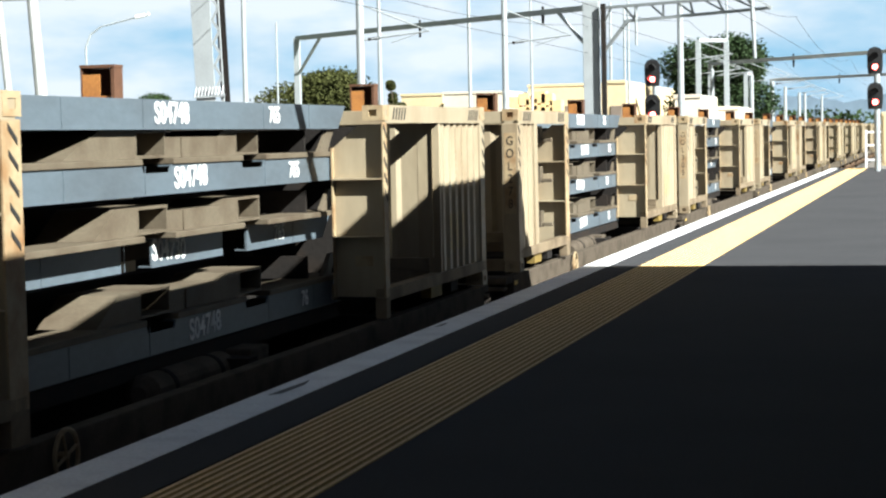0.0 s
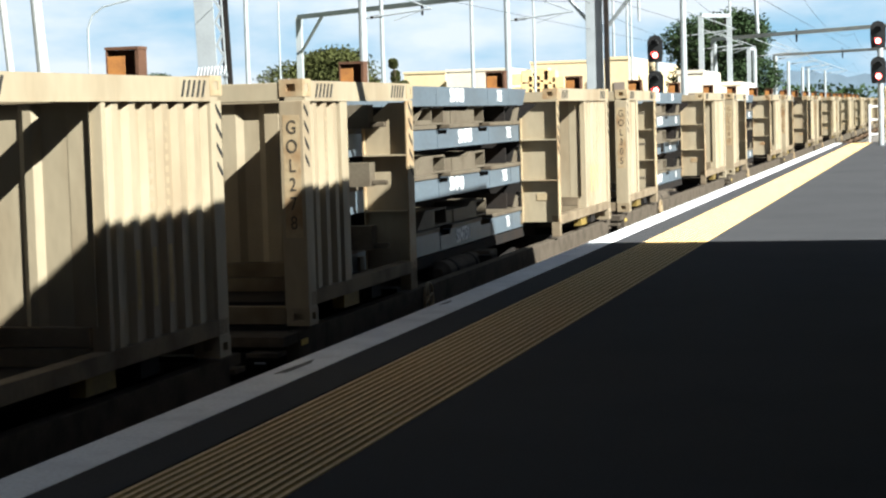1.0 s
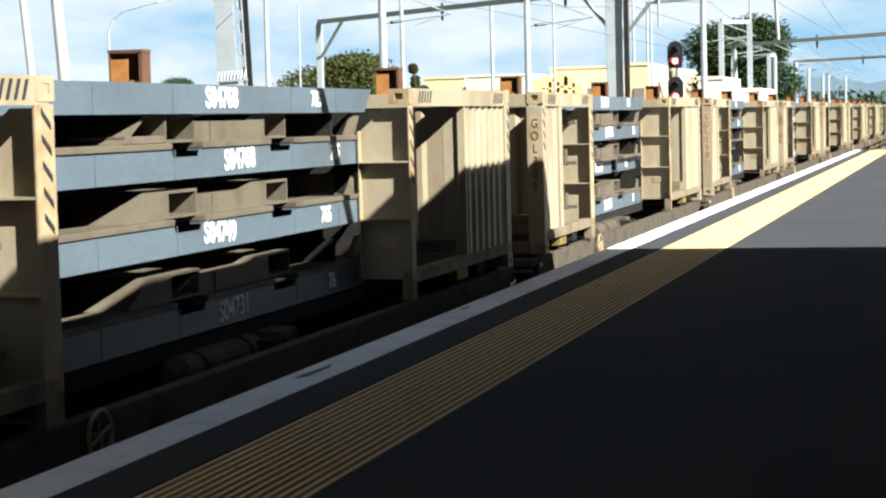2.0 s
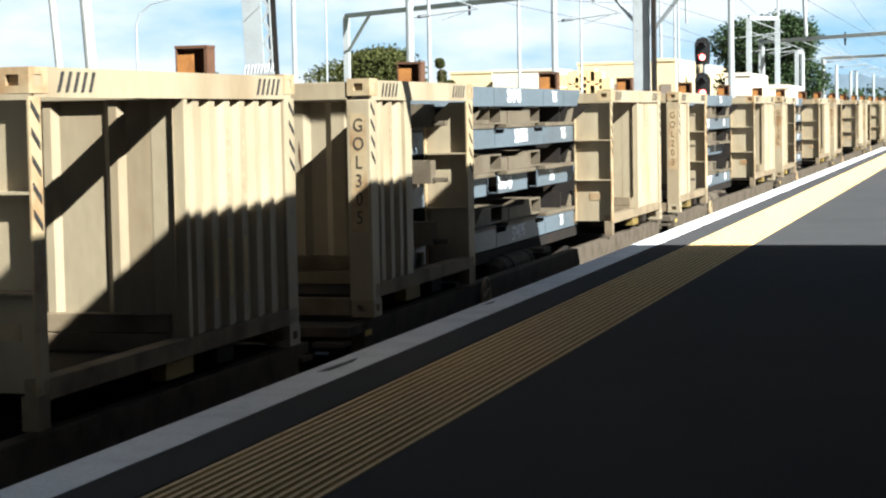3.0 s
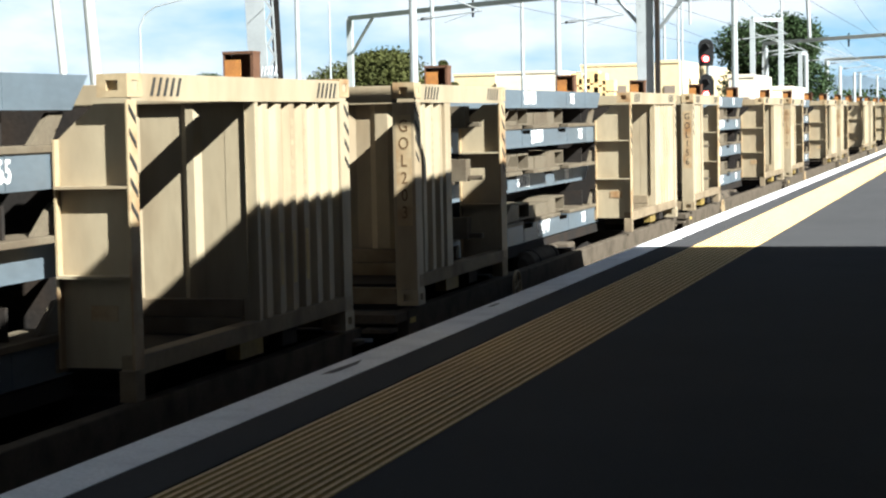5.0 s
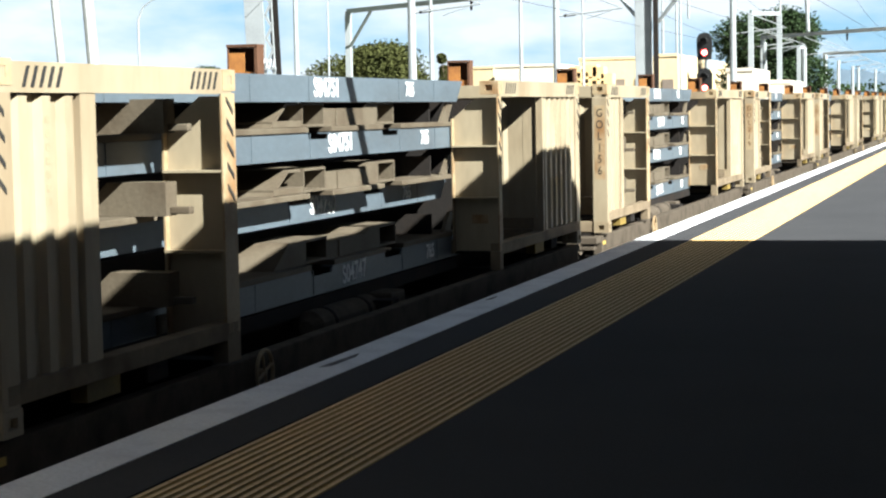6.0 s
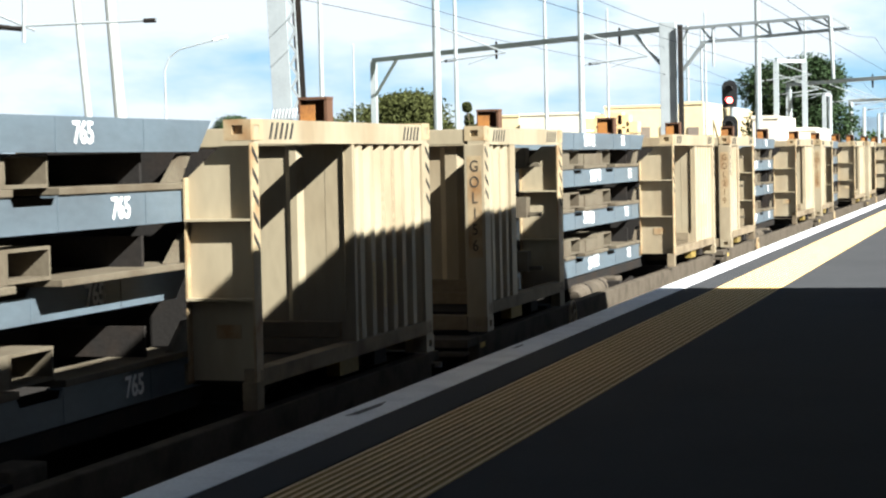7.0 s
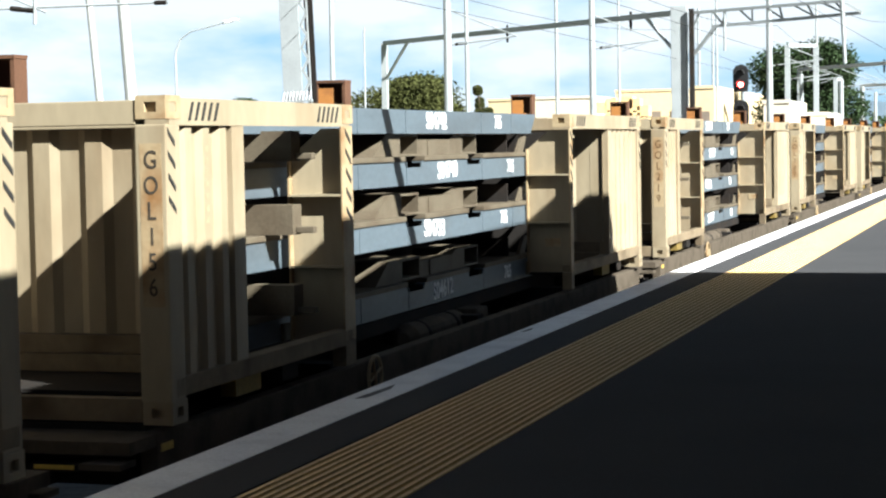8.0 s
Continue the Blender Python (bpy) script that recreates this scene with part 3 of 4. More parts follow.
def beam_outlines(kind, lip):
    """The side beam seen from the side: whole, notched under the cradle tubes, or cut through there where the strips stand far out."""
    gaps = ((CRADLE_Y - 1.09, CRADLE_Y - 0.63), (CRADLE_Y + 0.59, CRADLE_Y + 1.05))
    if kind == "top":
        return [((1.25, 0.0), (9.02, 0.0), (9.22, 0.182), (1.10, 0.182))]
    (a, b), (c, d) = gaps
    if 0.05 < lip < 0.17:
        return [((1.25, 0.0), (a, 0.0), (a, 0.182), (1.10, 0.182)), ((b, 0.0), (c, 0.0), (c, 0.182), (b, 0.182)), ((d, 0.0), (9.02, 0.0), (9.22, 0.182), (d, 0.182))]
    return [((1.25, 0.0), (9.02, 0.0), (9.22, 0.182), (d, 0.182), (d - 0.03, 0.135), (c + 0.03, 0.135), (c, 0.182), (b, 0.182), (b - 0.03, 0.135), (a + 0.03, 0.135), (a, 0.182), (1.10, 0.182))]


def tray(m, kind, lip):
    """A long loading tray: two grey channel beams, an added deck dark with inner shade, and tan cradle brackets on top;
    local z = 0 its underside.
    kind: top for a bare tray, solid, long or open for the shape of the cradle wedges; lip: how far the deck strips
    stand out past the beams."""
    label = "grey steel tray closing the stack, chalked with white numbers" if kind == "top" else "grey steel cradle tray with tan brackets, stacked in a container"
    t = thing("steel_tray", m, label, "steel tray", "trays stacked in the containers")
    inner = TRAY_SIDE - (0.092 if kind == "top" else 0.46)
    for sx in (-1, 1):
        x0 = sx * beam_face(lip)
        for outline in beam_outlines(kind, lip):
            part("side_beam", prism(bmesh.new(), outline, "x", *sorted((x0, x0 - sx * 0.012))), GREY_STEEL, t, "grey painted channel beam")
        for y in (2.0, 4.1, 5.2, 7.3, 8.3):
            part("weld_seam", made_box(*sorted((x0 + sx * 0.0005, x0 + sx * 0.004)), y, y + 0.008, 0.005, 0.178), GREY_STEEL, t)
        spans = ((1.25, 9.0),) if kind == "top" else ((1.25, CRADLE_Y - 1.09), (CRADLE_Y - 0.63, CRADLE_Y + 0.59), (CRADLE_Y + 1.05, 9.0))
        for z in (0.002, 0.170):
            for ya, yb in spans:
                part("beam_flange", made_box(*sorted((x0 - sx * 0.013, x0 - sx * 0.09)), ya, yb, z, z + 0.010), GREY_STEEL, t)
    # deck and spine added, with the black shade between trays in their colour
    part("deck_plate", made_box(-inner, inner, 1.25, 9.0, 0.02, 0.165), DARK_STEEL, t, "added deck plate, dark with the shade inside the stack")
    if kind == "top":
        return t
    part("spine", made_box(-0.06, 0.06, 1.3, 8.95, 0.167, 0.39), DARK_STEEL, t, "added middle beam, dark as the shaded gap it closes")
    yc = CRADLE_Y
    for sx in (-1, 1):
        for ya, yb in ((1.3, yc - 1.10), (yc - 0.62, yc + 0.60), (yc + 1.06, 9.0)):
            part("deck_strip", made_box(*sorted((sx * (TRAY_SIDE - 0.30), sx * (TRAY_SIDE + 0.014))), ya, yb, 0.184, 0.222, bevel=0.006), TIMBER, t, "tan weathered deck strip")
        bracket(t, sx, yc, kind)
        end_bracket(t, sx)
        # tan stop leaning against the high end
        stop = ((8.62, 0.223), (8.84, 0.223), (8.99, 0.385), (8.84, 0.385))
        part("end_stop", prism(bmesh.new(), stop, "x", *sorted((sx * (TRAY_SIDE - 0.03), sx * (TRAY_SIDE - 0.06)))), TIMBER, t, "tan leaning end stop")
    # added plate paints the shaded gap at the high end black
    part("end_plate", made_box(-TRAY_SIDE + 0.07, TRAY_SIDE - 0.07, 8.38, 8.41, 0.223, 0.392), DARK_STEEL, t, "added closing plate, dark as the shaded gap")
    return t


def pocket(bm, xs, ya, yb, z0, z1, e=0.018):
    """A square tube that runs across the tray, open at its ends."""
    box(bm, *xs, ya, ya + e, z0, z1)
    box(bm, *xs, yb - e, yb, z0, z1)
    box(bm, *xs, ya + e, yb - e, z0, z0 + e)
    box(bm, *xs, ya + e, yb - e, z1 - e, z1)
    return bm


def bracket(t, sx, yc, kind):
    """A cradle: two open square tubes across the tray, a sloped wedge before each and a lower block between them."""
    xs = sorted((sx * (TRAY_SIDE - 0.05), sx * (TRAY_SIDE - 0.42)))
    z0, z1 = 0.223, 0.392
    length = 1.0 if kind == "long" else 0.62
    lead, tip, tops = yc - 1.06, yc - 1.06 - length, yc - 1.06 - length * 0.5
    for ya, yb in ((yc - 1.058, yc - 0.60), (yc + 0.622, yc + 1.06)):
        part("cradle_tube", pocket(bmesh.new(), xs, ya, yb, z0, z1), TIMBER, t, "open tan square tube")
    if kind == "open":
        # bent plates that leave the wedge open at its side
        e = 0.02
        hood = ((tip, z0), (tip + e * 1.6, z0), (tops + e, z1 - e), (lead - 0.06, z1 - e), (lead - 0.06, z1), (tops, z1))
        part("cradle_hood", prism(bmesh.new(), hood, "x", *xs), TIMBER, t, "bent tan plate, open at the side")
        part("cradle_floor", made_box(*xs, tip + 0.05, lead - 0.002, z0 + 0.001, z0 + 0.045, bevel=0.004), TIMBER, t)
    else:
        part("cradle_wedge", prism(bmesh.new(), ((tip, z0), (lead, z0), (lead, z1), (tops, z1)), "x", *xs), TIMBER, t, "tan sloped wedge")
    part("cradle_block", prism(bmesh.new(), ((yc - 0.598, z0), (yc + 0.28, z0), (yc + 0.28, z1 - 0.042), (yc - 0.598, z1 - 0.042)), "x", *xs), TIMBER, t, "tan cradle block")
    part("block_rib", made_box(*sorted((sx * (TRAY_SIDE - 0.049), sx * (TRAY_SIDE - 0.040))), yc - 0.36, yc - 0.335, z0, z1 - 0.045), TIMBER, t)
    part("cradle_wedge", prism(bmesh.new(), ((yc + 0.281, z0), (yc + 0.62, z0), (yc + 0.62, z1), (yc + 0.40, z1), (yc + 0.281, z1 - 0.04)), "x", *xs), TIMBER, t, "tan sloped wedge")


def end_bracket(t, sx):
    """The box arm at the low end, which reaches out to the bulkhead, with its locking pin."""
    z0, z1 = 0.224, 0.412
    arm = ((sx * 0.42, z0), (sx * 0.97, z0), (sx * 0.97, z1), (sx * 0.62, z1))
    part("end_arm", prism(bmesh.new(), arm, "y", 2.32, 2.47), TIMBER, t, "tan box arm with a sloped top")
    part("locking_pin", made_box(*sorted((sx * 0.971, sx * 1.09)), 2.37, 2.43, z0 + 0.01, z0 + 0.05, bevel=0.008), TIMBER, t, "tan locking pin")


PITCH = 13.597
FIRST, LAST = -1, 10
DECK_Z = -0.009


def train_at(t, k):
    return 18.984 - 6.9426 * t + 0.10584 * t * t - 0.004472 * t ** 3 + PITCH * k


def place(k, t, z=DECK_Z):
    return pose(TRACK_X, train_at(t, k), z)


SERIALS = {-1: "264", 0: "278", 1: "305", 2: "203", 3: "156", 4: "219", 5: "187", 6: "241", 7: "112", 8: "290", 9: "133", 10: "164"}
CHALK = {
    -1: ("S04748", "S04730", "S04748", "S04748"),
    0: ("S04731", "S04749", "S04768", "S04768"),
    1: ("S04696", "S04749", "S04756", "S04748"),
    2: ("S04747", "S04730", "S04751", "S04751"),
    3: ("S04612", "S04733", "S04740", "S04742"),
    4: ("S04747", "S04756", "S04751", "S04748"),
}
# cradle shape and lip of the deck strips, by wagon and level
TRAY_KINDS = {(-1, 1): ("solid", 0.165), (-1, 2): ("long", 0.014), (0, 2): ("open", 0.014), (1, 1): ("solid", 0.093), (1, 2): ("open", 0.03), (2, 1): ("open", 0.18), (2, 2): ("open", 0.014)}
MOVING, models = [], {}


def repeat(key, build, m):
    """The first of a kind is built, the rest are copies of it."""
    if key in models:
        return copy_thing(models[key], m)
    models[key] = build(m)
    return models[key]


stacks = []
for k in range(FIRST, LAST + 1):
    c, w = repeat("container", container, place(k, 0)), repeat("wagon", wagon, place(k, 0))
    MOVING += [(c, k, DECK_Z), (w, k, DECK_Z)]
    for level, z in enumerate(TRAY_Z):
        kind, lip = ("top", 0.0) if level == 3 else TRAY_KINDS.get((k, level), ("solid", 0.014))
        t = repeat((kind, lip), lambda m: tray(m, kind, lip), place(k, 0, DECK_Z + z))
        MOVING.append((t, k, DECK_Z + z))
        stacks.append((t, k, level, beam_face(lip) + 0.002))
for ob, k, z in MOVING:
    if ob.name.startswith("rack_container") and k <= 5:
        for i, ch in enumerate("GOL" + SERIALS[k]):
            lettering(ch, 0.128, LETTER_PAINT if k < 2 or k == 3 else RUSTY_LETTER, ob, pose(HALF - 0.085, -0.002, H - 0.325 - i * 0.128, 90), "letter", narrow=0.80, bold=0.0005)
        part("number_panel", made_box(HALF - 0.145, HALF - 0.025, -0.0015, -0.0003, H - 1.06, H - 0.24), CREAM_WORN, ob, "pale panel behind the number")
for ob, k, z in MOVING:
    if ob.name.startswith("rack_container") and k in (1, 4):
        for x, za, zb, w in ((-0.86, 0.42, 0.80, 0.040), (-0.30, 0.36, 0.90, 0.042), (0.04, 0.78, 1.02, 0.022), (0.36, 1.00, 1.22, 0.018)):
            y = 0.95 - 0.027 - 0.003
            part("rust_streak", prism(bmesh.new(), ((x, zb), (x + w * 0.6, zb - 0.08), (x + w, zb - 0.26), (x + w * 0.5, za), (x - w * 0.2, za + 0.12), (x - w * 0.4, zb - 0.16)), "y", y, y + 0.002), RUST, ob, "brown rust streak")
for ob, k, level, face in stacks:
    if k <= 4:
        y1, y2 = ((6.1, 8.1), (5.9, 8.0), (6.28, 8.25), (6.0, 7.85))[level]
        if level >= 2:
            y1, y2 = y1 + {-1: -0.35, 2: -0.42}.get(k, 0.0), y2 + {-1: -0.32, 2: -0.25}.get(k, 0.0)
        lettering(CHALK[k][level], 0.185, WHITE_PAINT, ob, pose(face, y1, 0.095, 90, 0, 90) @ pose(0, 0, 0, 0, 0, (2, -2, 1, 0)[level]), "chalk_number", "white hand-painted number", 1.0, 0.003)
        lettering("765" if level or k > 1 else "76", 0.16, WHITE_PAINT, ob, pose(face, y2, 0.095, 90, 0, 90), "chalk_number", "white hand-painted number", 0.95, 0.003)


# ---- the background: masts, gantries, signals, trees, buildings ----

GROUND_Z = -1.32


def pole(x, y, top, r, mat, name, label, lean=0.0):
    p = thing(name, pose(x, y, GROUND_Z, 0, lean), label, "pole", "poles along the railway")
    part("shaft", rod(bmesh.new(), (0, 0, 0), (0, 0, top - GROUND_Z), r * 1.15, r * 0.8, 12), mat, p)
    part("footing", made_box(-r * 2, r * 2, -r * 2, r * 2, 0, 0.25, bevel=0.02), CONCRETE, p)
    if name == "catenary_mast" and r >= 0.12:
        z = 6.2
        part("bracket_tube", rod(bmesh.new(), (0, 0, z), (2.6, -0.1, z + 0.25), 0.035, 0.03, 8), GALVANISED, p)
        part("bracket_tube", rod(bmesh.new(), (0, 0, z + 1.3), (2.5, -0.1, z + 0.28), 0.03, 0.025, 8), GALVANISED, p)
        part("steady_arm", rod(bmesh.new(), (2.2, -0.1, z + 0.18), (1.2, -0.1, z - 0.12), 0.02, 0.02, 6), GALVANISED, p)
        part("insulator", rod(bmesh.new(), (0.3, 0, z + 0.03), (0.75, 0, z + 0.07), 0.05, 0.05, 8), DARK_STEEL, p, "dark ribbed insulator")
    part("cap", rod(bmesh.new(), (0, 0, top - GROUND_Z), (0, 0, top - GROUND_Z + 0.06), r * 0.85, r * 0.5, 12), mat, p)
    return p



pole(-26.70, 62, 9.50, 0.21, POLE_CONCRETE, "concrete_pole", "tall pale concrete pole leaning beside the railway", -4)
pole(-34.00, 74, 9.50, 0.16, POLE_CONCRETE, "concrete_pole", "tall pale concrete pole leaning beside the railway", -5)
pole(-22.35, 70, 9.50, 0.09, GALVANISED, "catenary_mast", "slim grey steel catenary mast")
pole(-28.05, 90, 7.15, 0.05, GALVANISED, "lamp_column", "slim grey lamp column")
pole(-16.46, 66, 9.50, 0.15, GALVANISED, "catenary_mast", "slim grey steel catenary mast")
pole(-19.84, 80, 9.50, 0.09, GALVANISED, "catenary_mast", "slim grey steel catenary mast")
pole(-18.27, 90, 9.50, 0.09, GALVANISED, "catenary_mast", "slim grey steel catenary mast")
pole(-12.51, 72, 9.50, 0.12, GALVANISED, "catenary_mast", "slim grey steel catenary mast")
pole(-18.36, 105, 9.50, 0.07, GALVANISED, "catenary_mast", "slim grey steel catenary mast")
pole(-13.70, 110, 9.50, 0.07, GALVANISED, "catenary_mast", "slim grey steel catenary mast")
pole(-8.76, 95, 9.50, 0.16, GALVANISED, "catenary_mast", "slim grey steel catenary mast")
pole(-9.10, 120, 9.50, 0.08, GALVANISED, "catenary_mast", "slim grey steel catenary mast")
pole(-16.39, 120, 9.50, 0.09, GALVANISED, "catenary_mast", "slim grey steel catenary mast")
pole(-16.31, 125, 9.50, 0.08, GALVANISED, "catenary_mast", "slim grey steel catenary mast")


def plated_mast(x, y, top):
    """A broad mast: a flat plated face with a lattice of bars on its return side."""
    m = thing("portal_mast", pose(x, y, GROUND_Z, 0, -2), "broad pale grey steel mast with a lattice side", "mast")
    h = top - GROUND_Z
    part("plate", made_box(0, 0.43, 0, 0.03, 0, h, bevel=0.006), GALVANISED, m)
    part("flange", made_box(0, 0.03, 0.031, 0.4, 0, h), GALVANISED, m)
    part("chord", made_box(0.60, 0.63, 0.0, 0.03, 0, h), GALVANISED, m)
    z, k = 0.2, 0
    while z < h - 0.5:
        part("lacing_bar", bar(bmesh.new(), (0.455 if k % 2 else 0.60, 0.015, z), (0.60 if k % 2 else 0.455, 0.015, z + 0.24), 0.02, 0.055), GALVANISED, m)
        z, k = z + 0.24, k + 1
    part("back_plate", made_box(0.432, 0.63, 0.34, 0.36, 0, h), DARK_STEEL, m)
    collar = part("collar", made_box(-0.04, 0.66, -0.035, -0.005, 2.30 - GROUND_Z, 2.34 - GROUND_Z), GALVANISED, m, "pale barbed collar")
    for i in range(9):
        u = -0.02 + i * 0.075
        part("collar_spike", bar(bmesh.new(), (u, -0.02, 2.341 - GROUND_Z), (u + 0.06, -0.05, 2.52 - GROUND_Z), 0.018, 0.018), EDGE_WHITE, collar)
    return m


plated_mast(-11.49, 38, 9.5)



def gantry(a, b, top, deep, name_label, braces=True):
    """A portal over the tracks: two posts, a beam between their heads and slanting braces."""
    g = thing("overhead_gantry", pose(0, 0, 0), name_label, "gantry", "gantries over the tracks")
    a, b = Vector(a), Vector(b)
    for p in (a, b):
        part("post", bar(bmesh.new(), (p.x, p.y, GROUND_Z), (p.x, p.y, top), 0.28, 0.28), GALVANISED, g)
    part("beam", bar(bmesh.new(), (a.x, a.y, top), (b.x, b.y, top), deep, 0.22), GALVANISED, g)
    if braces:
        way = (b - a).normalized()
        for p, s in ((a, 1), (b, -1)):
            q = p + way * s * 2.2
            part("brace", bar(bmesh.new(), (p.x, p.y, top - 1.9), (q.x, q.y, top - 0.1), 0.12, 0.10), GALVANISED, g)
    for f in (0.47, 0.86):
        p = a.lerp(b, f)
        part("insulator", rod(bmesh.new(), (p.x, p.y, top + 0.02), (p.x, p.y, top + 0.25), 0.05, 0.05, 8), DARK_STEEL, g)
        part("dropper", rod(bmesh.new(), (p.x, p.y, top - 0.1), (p.x, p.y, top - 0.55), 0.07, 0.05, 8), DARK_STEEL, g)
    return g



g = gantry((-27.81, 92.41, 0), (-10.01, 77.34, 0), 6.5, 0.2, "long grey steel portal gantry over the tracks")
part("main_post", made_box(-10.4, -9.75, 77.1, 77.5, GROUND_Z, 6.75, bevel=0.02), GALVANISED, g, "broad grey mast")
part("main_post_flange", made_box(-9.62, -9.45, 76.9, 77.2, GROUND_Z, 6.6), DARK_STEEL, g)
TRUSS_A, TRUSS_B = Vector((-9.5, 77.2, 6.45)), Vector((-3.41, 75.2, 6.56))
part("truss_chord", bar(bmesh.new(), TRUSS_A, TRUSS_B, 0.12, 0.12), GALVANISED, g)
low_a, low_b = TRUSS_A + Vector((0, 0, -0.62)), TRUSS_B + Vector((0.75, 0, -0.48))
part("truss_chord", bar(bmesh.new(), low_a + (low_b - low_a) * 0.12, low_b, 0.12, 0.12), GALVANISED, g)
part("truss_end", bar(bmesh.new(), TRUSS_B, low_b, 0.09, 0.09), GALVANISED, g)
part("truss_brace", bar(bmesh.new(), TRUSS_A + Vector((0, 0, -1.7)), low_a + (low_b - low_a) * 0.14, 0.14, 0.12), GALVANISED, g)
for i in range(11):
    u, w = TRUSS_A.lerp(TRUSS_B, (i + 0.5) / 11), low_a.lerp(low_b, (i + (1.1 if i % 2 else 0.0)) / 11)
    part("truss_web", bar(bmesh.new(), u, w, 0.07, 0.07), GALVANISED, g)
part("drop_tube", rod(bmesh.new(), TRUSS_B, TRUSS_B + Vector((0.1, 0, -2.4)), 0.09, 0.07, 8), GALVANISED, g)
part("drop_tube", rod(bmesh.new(), TRUSS_A.lerp(TRUSS_B, 0.22), TRUSS_A.lerp(TRUSS_B, 0.22) + Vector((0, 0, -1.6)), 0.06, 0.05, 8), GALVANISED, g)

gantry((-10.73, 125, 0), (1.52, 112.18, 0), 5.72, 0.24, "grey steel portal gantry farther along the tracks", False)
gantry((-10.58, 170, 0), (2.41, 158.72, 0), 5.70, 0.24, "grey steel portal gantry farther along the tracks", False)
gantry((-9.93, 112, 0), (-8.45, 113.41, 0), 6.66, 0.24, "grey steel portal gantry farther along the tracks", False)
gantry((-9.89, 140, 0), (-9.53, 140.47, 0), 5.45, 0.24, "grey steel portal gantry farther along the tracks", False)
pole(-9.49, 140, 5.31, 0.16, GALVANISED, "catenary_mast", "slim grey steel catenary mast")
pole(-8.84, 150, 5.10, 0.16, GALVANISED, "catenary_mast", "slim grey steel catenary mast")
pole(-10.69, 118, 5.16, 0.16, GALVANISED, "catenary_mast", "slim grey steel catenary mast")
pole(-10.51, 124, 5.32, 0.16, GALVANISED, "catenary_mast", "slim grey steel catenary mast")
pole(-9.38, 170, 5.07, 0.16, GALVANISED, "catenary_mast", "slim grey steel catenary mast")
pole(-9.55, 190, 4.91, 0.16, GALVANISED, "catenary_mast", "slim grey steel catenary mast")
pole(-10.33, 210, 5.26, 0.16, GALVANISED, "catenary_mast", "slim grey steel catenary mast")
pole(-9.70, 230, 5.23, 0.16, GALVANISED, "catenary_mast", "slim grey steel catenary mast")


def signal(x, y, heads, foot, label):
    """A colour-light signal: post, ladder and black heads with a hood and a red light each."""
    s = thing("railway_signal", pose(x, y, 0), label, "railway signal", "railway signals")
    top = max(heads)
    part("post", rod(bmesh.new(), (0.05, 0.25, foot), (0.05, 0.25, top), 0.09, 0.09, 10), GALVANISED, s)
    for z in heads:
        outline = [(-0.21, -0.36), (0.21, -0.36), (0.24, -0.1), (0.24, 0.30), (0.16, 0.44), (0, 0.49), (-0.16, 0.44), (-0.24, 0.30), (-0.24, -0.1)]
        bm = prism(bmesh.new(), [(u, v + z) for u, v in outline], "y", 0.0, 0.06)
        head = part("signal_head", bm, SIGNAL_BLACK, s, "black signal head with backboard")
        part("housing", made_box(-0.16, 0.16, 0.06, 0.22, z - 0.3, z + 0.36, bevel=0.02), SIGNAL_BLACK, head)
        for dz, mat in ((-0.14, RED_LIGHT), (0.2, SIGNAL_BLACK)):
            part("lamp_lens", rod(bmesh.new(), (0, -0.012, z + dz), (0, 0.0, z + dz), 0.085, 0.085, 18), mat, head, "lit red lens" if mat is RED_LIGHT else "unlit lens")
            bm = bmesh.new()
            k = 10
            for i in range(k):
                u, w = math.pi * i / k, math.pi * (i + 1) / k
                p, q = (0.125 * math.cos(u), 0.125 * math.sin(u)), (0.125 * math.cos(w), 0.125 * math.sin(w))
                ring = [bm.verts.new((c[0] * f, yy, z + dz + c[1] * f)) for c, yy, f in ((p, 0.0, 1), (q, 0.0, 1), (q, -0.22, 0.95), (p, -0.22, 0.95))]
                bm.faces.new(ring)
            part("hood", bm, SIGNAL_BLACK, head)
    return s



signal(-5.12, 60, (3.18, 2.08), GROUND_Z, "black two-head railway signal showing red beyond the train")
signal(1.63, 62, (3.43, 2.32), 0.0, "black two-head railway signal showing red on the platform")

def foliage(crown, mat, parent, name="crown", count=1500, size=0.35, seed=1):
    """A crown of many small leaf sprays scattered over lumpy clumps; crown: (x, y, z, rx, ry, rz) ellipsoids."""
    rnd = random.Random(seed)
    verts, faces = [], []
    for x, y, z, rx, ry, rz in crown:
        for _ in range(count // len(crown)):
            u, w = rnd.uniform(-1, 1), rnd.uniform(0, math.tau)
            r = rnd.uniform(0.45, 1.0) ** 0.5 * (1 + 0.18 * rnd.uniform(-1, 1))
            s = math.sqrt(1 - u * u)
            c = Vector((x + rx * r * s * math.cos(w), y + ry * r * s * math.sin(w), z + rz * r * u))
            a = Vector((rnd.gauss(0, 1), rnd.gauss(0, 1), rnd.gauss(0, 0.6))).normalized() * size * rnd.uniform(0.5, 1.2)
            b = a.cross(Vector((rnd.gauss(0, 1), rnd.gauss(0, 1), rnd.gauss(0, 1)))).normalized() * size * rnd.uniform(0.3, 0.7)
            k = len(verts)
            verts += [c - a, c - b * 0.6, c + a, c + b]
            faces.append((k, k + 1, k + 2, k + 3))
    me = bpy.data.meshes.new(name)
    me.from_pydata([tuple(v) for v in verts], [], faces)
    me.materials.append(mat)
    ob = new(name, me)
    ob.parent = parent
    return ob


